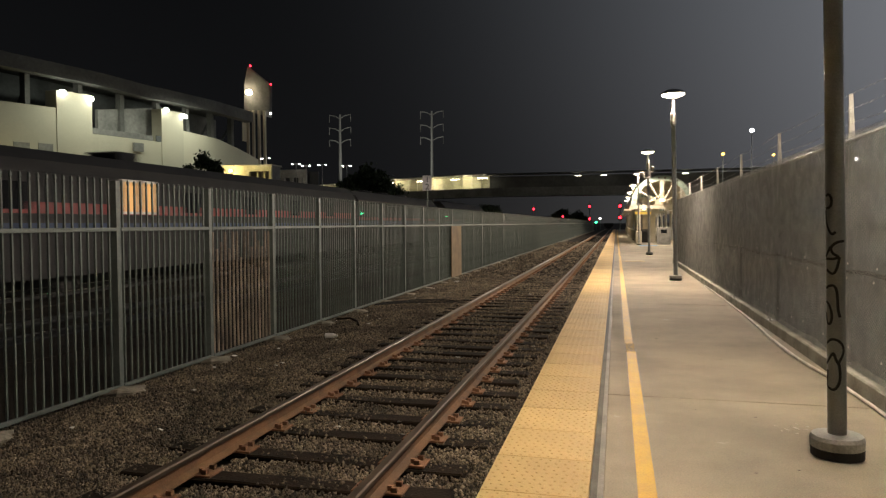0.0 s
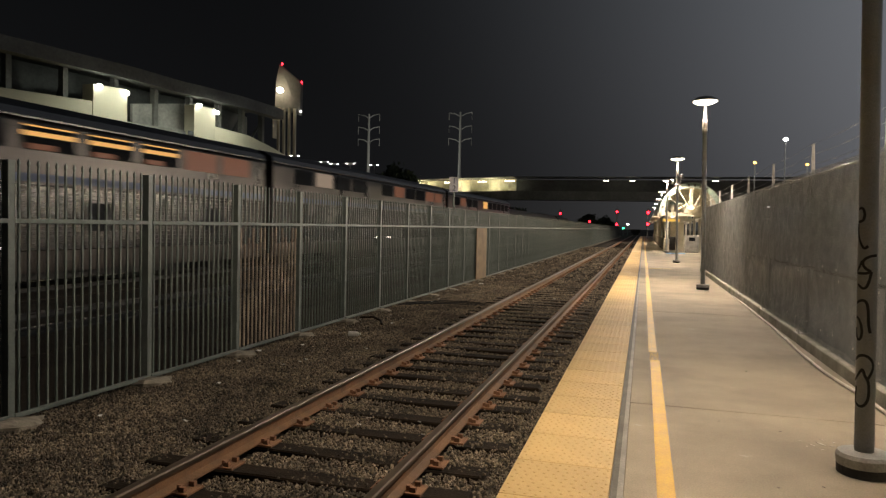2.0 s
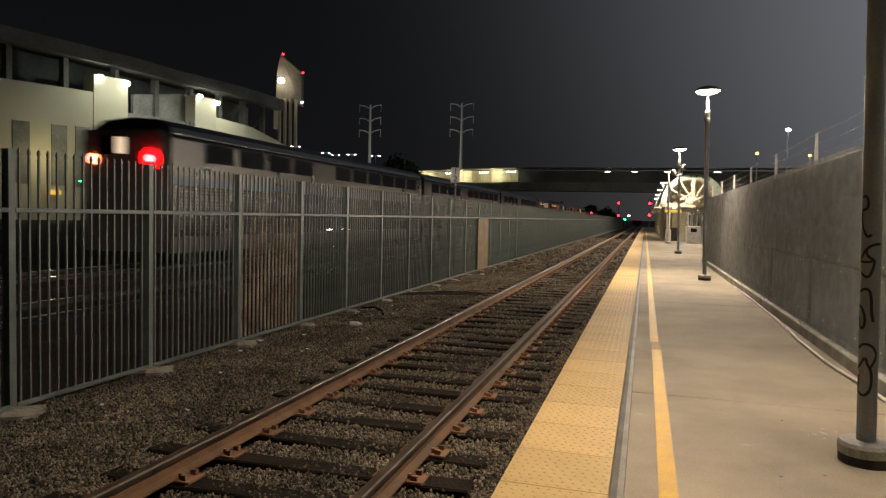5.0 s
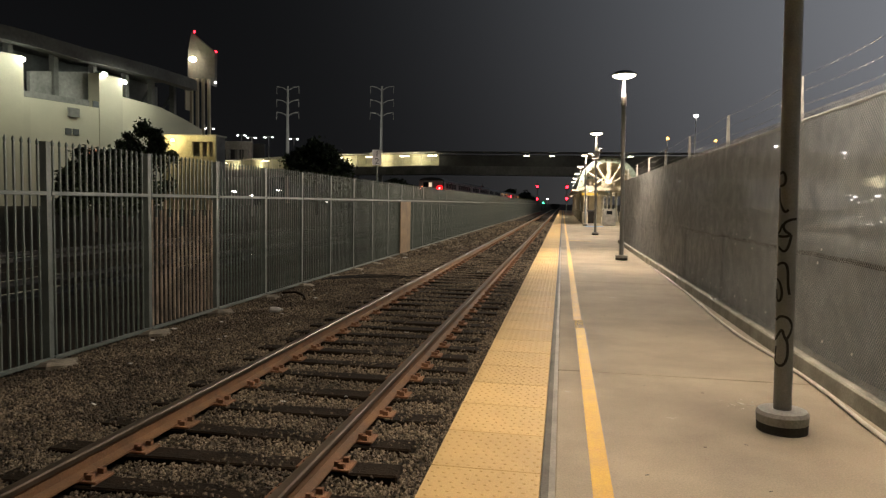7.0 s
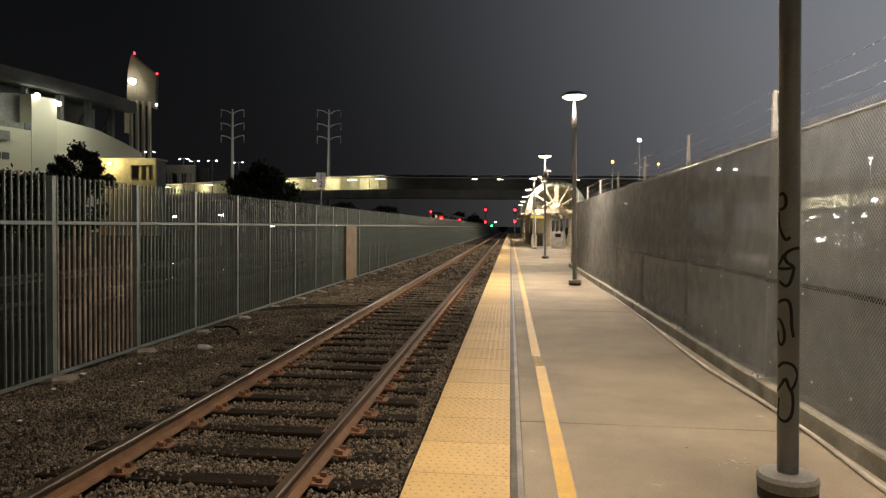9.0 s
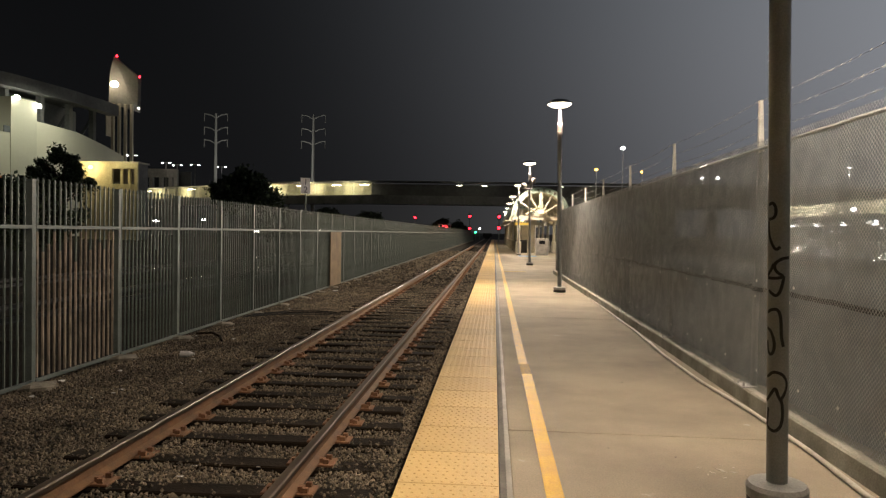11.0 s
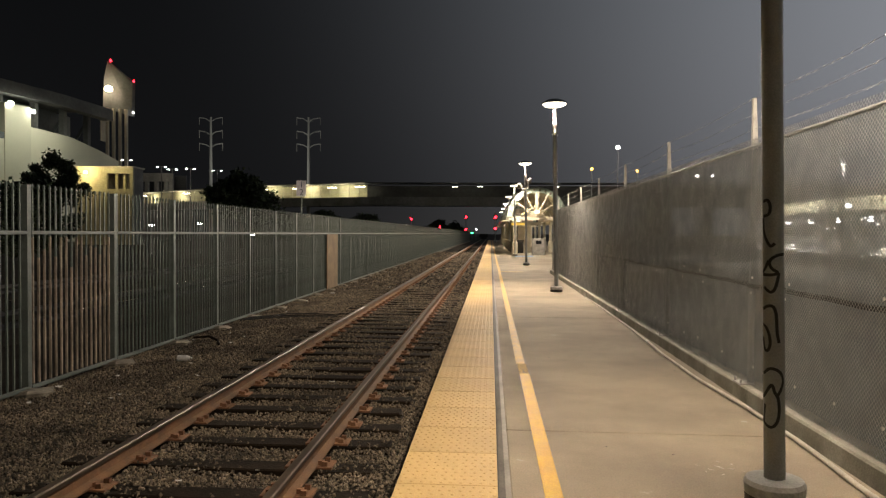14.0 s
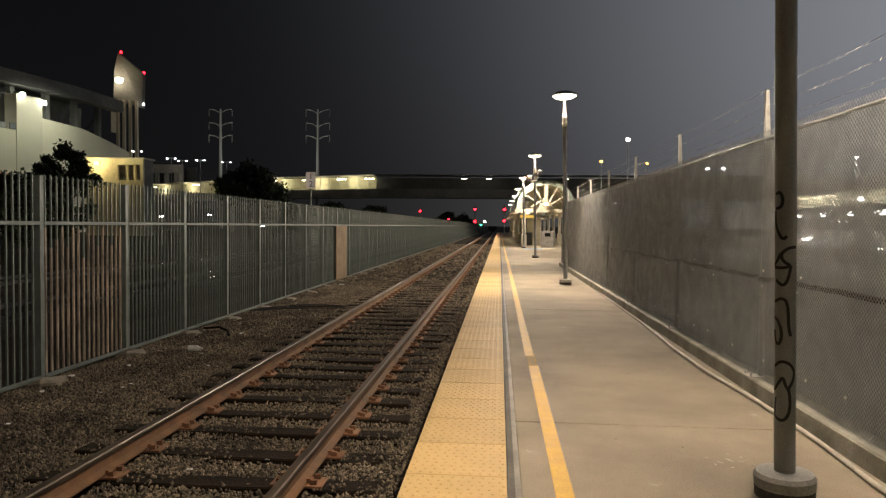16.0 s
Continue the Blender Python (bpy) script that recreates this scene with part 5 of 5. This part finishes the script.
def bilevel_car(lit, dim, striped, pale, low_lit, cab=False):
    e = thing("railway_coach", "silver double-deck railway coach with dark windows, moving" if not cab else "silver double-deck cab coach with red tail lamps, moving",
              "railway coach", group="coaches of the passing train")
    L = 25.3 / 2
    w = 1.55
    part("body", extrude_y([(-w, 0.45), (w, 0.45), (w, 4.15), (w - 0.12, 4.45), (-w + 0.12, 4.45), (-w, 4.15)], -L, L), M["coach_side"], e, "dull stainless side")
    part("roof", extrude_y([(-w + 0.02, 4.3), (w - 0.02 + 0.03, 4.3), (w - 0.06, 4.5), (w - 0.5, 4.74), (0, 4.82), (-w + 0.5, 4.74), (-w + 0.06, 4.5)], -L + 0.02, L - 0.02), M["roof"], e, "dark grimy roof")
    part("gutter", boxbm(w, w + 0.04, -L, L, 4.26, 4.31), M["steel"], e, "steel gutter strip")
    part("stripe", boxbm(w, w + 0.012, -L + 0.1, L - 0.1, 2.72, 2.92), M["blue"], e, "dark blue stripe")
    fl = [(w - 0.01, 2.68), (w - 0.01, 1.0)]
    for k in range(14):
        z = 1.0 + 0.12 * k
        fl += [(w + 0.004, z), (w + 0.03, z + 0.03), (w + 0.03, z + 0.06), (w + 0.004, z + 0.09)]
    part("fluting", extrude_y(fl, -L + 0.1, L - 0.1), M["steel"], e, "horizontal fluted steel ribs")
    for i in range(11):
        if i == 6:
            continue
        y1 = L - 1.15 - 2.07 * i
        g = G["window"] if i in lit else G["window_dim"] if i in dim else G["window_pale"] if i in pale else M["darkglass"]
        win = part("window", boxbm(w - 0.01, w + 0.022, y1 - 1.7, y1, 3.5, 4.14, bevel=0.006), M["darkglass"] if i in striped else g, e, "amber lit window" if i in lit else "dark coach window")
        if i in striped:
            part("ceiling_light", boxbm(w + 0.022, w + 0.026, y1 - 1.65, y1 - 0.05, 3.84, 3.96), G["window"], win, "amber strip light behind glass")
            part("ceiling_light", boxbm(w + 0.022, w + 0.026, y1 - 1.62, y1 - 0.06, 4.07, 4.11), G["window"], win, "amber strip light behind glass")
            # lamplight on a seat, put in as a dim emitting patch
            part("seat_glow", boxbm(w + 0.022, w + 0.026, y1 - 1.5, y1 - 0.7, 3.52, 3.66), G["window_dim"], win, "glowing patch for a lamplit seat back")
    for i in range(4):
        y1 = L - 3.0 - 5.2 * i
        part("lower_window", boxbm(w + 0.031, w + 0.036, y1 - 0.9, y1, 1.5, 2.25), G["doorlight"] if i in low_lit else M["darkglass"], e, "lower-deck window")
    part("door", boxbm(w + 0.031, w + 0.045, -1.7, -0.6, 0.6, 2.5), M["steel"], e, "flat passenger door")
    part("step_light", boxbm(w + 0.04, w + 0.06, -1.5, -1.05, 1.05, 1.13), G["headlight"], e, "small bright step light")
    part("step_light", boxbm(w + 0.04, w + 0.06, 0.3, 0.75, 1.05, 1.13), G["headlight"], e, "small bright step light")
    part("underframe", boxbm(-1.3, 1.3, -L + 5, L - 5, 0.25, 0.5), M["under"], e)
    for s in (-1, 1):
        part("diaphragm", boxbm(-0.75, 0.75, s * L - 0.02 if s > 0 else -L - 0.3, L + 0.3 if s > 0 else -L + 0.02, 0.6, 4.2), M["black"], e, "dark gangway bellows")
        bogie(e, s * 9.3)
    if cab:
        face = boxbm(-1.52, 1.52, -L - 0.36, -L - 0.3, 0.5, 4.4, bevel=0.05)
        f = part("end_face", face, M["collar"], e, "dark rear cab face")
        part("cab_window", boxbm(-0.95, 0.15, -L - 0.37, -L - 0.355, 3.6, 4.2), M["darkglass"], f, "cab window")
        part("cab_glow", boxbm(-0.28, 0.12, -L - 0.38, -L - 0.371, 3.62, 4.15), G["cabin"], f, "lit cab interior")
        # the wide red disc puts the lamp's glare halo into its shape
        for x, g in ((1.08, "tail"), (-1.12, "tail_orange")):
            d = lathe([(0.33 if g == "tail" else 0.17, 0), (0.28 if g == "tail" else 0.14, 0.06)], 14)
            d.transform(pose(x, -L - 0.37, 3.46, 90))
            part("tail_lamp", d, G[g], f, "tail lamp disc, the red one widened for its halo")
            c = lathe([(0.12, 0), (0.07, 0.03)], 10)
            c.transform(pose(x, -L - 0.43, 3.46, 90))
            part("lamp_core", c, G["tail_core"], f, "bright centre of a tail lamp")
    return e


NONE = set()
CARS = [({5}, {9}, NONE, NONE, {1, 2}), (NONE, {0, 1, 4}, NONE, {9}, {2}), (NONE, {0, 1}, {2, 3, 4, 9, 10}, {7, 8}, {2, 3}),
        (NONE, NONE, NONE, NONE, {1}), (NONE, NONE, NONE, NONE, {2}), (NONE, NONE, NONE, NONE, NONE)]
consist = []
for i, (lit, dim, striped, pale, low_lit) in enumerate(CARS):
    c = bilevel_car(lit, dim, striped, pale, low_lit, cab=i == 5)
    consist.append((c, TAIL0 + PITCH_CAR * (5 - i) + PITCH_CAR / 2))


def baggage_car():
    e = thing("baggage_car", "single-level dark silver railway car with two lit windows, moving", "railway car", group="coaches of the passing train")
    L, w = 12.65, 1.52
    part("body", extrude_y([(-w, 0.5), (w, 0.5), (w, 3.3), (w - 0.1, 3.6), (-w + 0.1, 3.6), (-w, 3.3)], -L, L), M["under"], e)
    part("roof", extrude_y([(-w, 3.25), (w + 0.01, 3.25), (w - 0.1, 3.6), (w - 0.5, 3.92), (0, 4.02), (-w + 0.5, 3.92), (-w + 0.1, 3.6)], -L, L), M["under"], e, "dark roof")
    part("stripe", boxbm(w, w + 0.012, -L, L, 1.7, 1.95), M["blue"], e)
    part("stripe", boxbm(w, w + 0.012, -L, L, 2.2, 2.5), M["red"], e)
    for y in (-6.2, -5.35):
        part("window", boxbm(w + 0.012, w + 0.02, y - 0.27, y + 0.27, 2.3, 3.2), G["window"], e, "amber lit window")
        part("frame", boxbm(w + 0.004, w + 0.016, y - 0.34, y + 0.34, 2.22, 3.28), M["galv"], e)
    for y in (-10.5, -3, 1, 5, 9):
        part("window", boxbm(w + 0.012, w + 0.02, y - 0.5, y + 0.5, 2.3, 3.0), M["darkglass"], e, "dark window")
    for s in (-1, 1):
        bogie(e, s * 9.3)
        part("diaphragm", boxbm(-0.75, 0.75, s * L - 0.02 if s > 0 else -L - 0.3, L + 0.3 if s > 0 else -L + 0.02, 0.6, 3.5), M["black"], e)
    part("roof_box", boxbm(-0.6, 0.6, -5.6, -4.6, 3.95, 4.25, bevel=0.05), M["under"], e)
    return e


def locomotive():
    e = thing("locomotive", "dark striped diesel locomotive at the head of the train, moving", "locomotive", group="coaches of the passing train")
    L, w = 10.3, 1.5
    part("body", extrude_y([(-w, 0.9), (w, 0.9), (w, 3.3), (w - 0.5, 3.85), (-w + 0.5, 3.85), (-w, 3.3)], -L, L - 2.6), M["under"], e)
    nose = extrude_y([(-w, 0.9), (w, 0.9), (w, 3.3), (w - 0.5, 3.85), (-w + 0.5, 3.85), (-w, 3.3)], L - 2.6, L)
    for v in nose.verts:
        if v.co.y > L - 0.1 and v.co.z > 2:
            v.co.y -= 1.6
            v.co.z -= 0.2
    part("nose", nose, M["steel"], e, "slanted nose")
    part("stripe", boxbm(w, w + 0.012, -L, L - 2.7, 1.7, 2.1), M["blue"], e)
    part("stripe", boxbm(w, w + 0.012, -L, L - 2.7, 2.12, 2.3), M["red"], e)
    for y in (-6, -2.5, 1.5):
        part("roof_fan", lathe([(0.7, 3.83), (0.7, 4.0), (0.5, 4.05)], 14, (0, y, 0)), M["under"], e)
    part("cab_window", boxbm(w + 0.01, w + 0.02, L - 4.2, L - 3.2, 2.7, 3.3), M["darkglass"], e)
    part("underframe", boxbm(-1.4, 1.4, -L + 0.2, L - 0.4, 0.55, 0.95), M["under"], e)
    part("marker_lamp", boxbm(w + 0.01, w + 0.05, -L + 0.3, -L + 0.55, 2.45, 2.58), G["green"], e, "small green marker lamp")
    for s in (-1, 1):
        bogie(e, s * 6.6)
    return e


front = TAIL0 + 6 * PITCH_CAR
consist.append((baggage_car(), front + 12.97))
consist.append((locomotive(), front + 25.95 + 10.5))
consist.append((locomotive(), front + 25.95 + 31.5))


def motions():
    for ob, y in consist:
        walk(ob, [(t, pose(TX, y + SPEED * t, TZ)) for t in (0, 1, 2, 3, 4, 5, 6, 7, 8, 9, 10, 11, 12, 13, 14, 15, 16)])


motions()
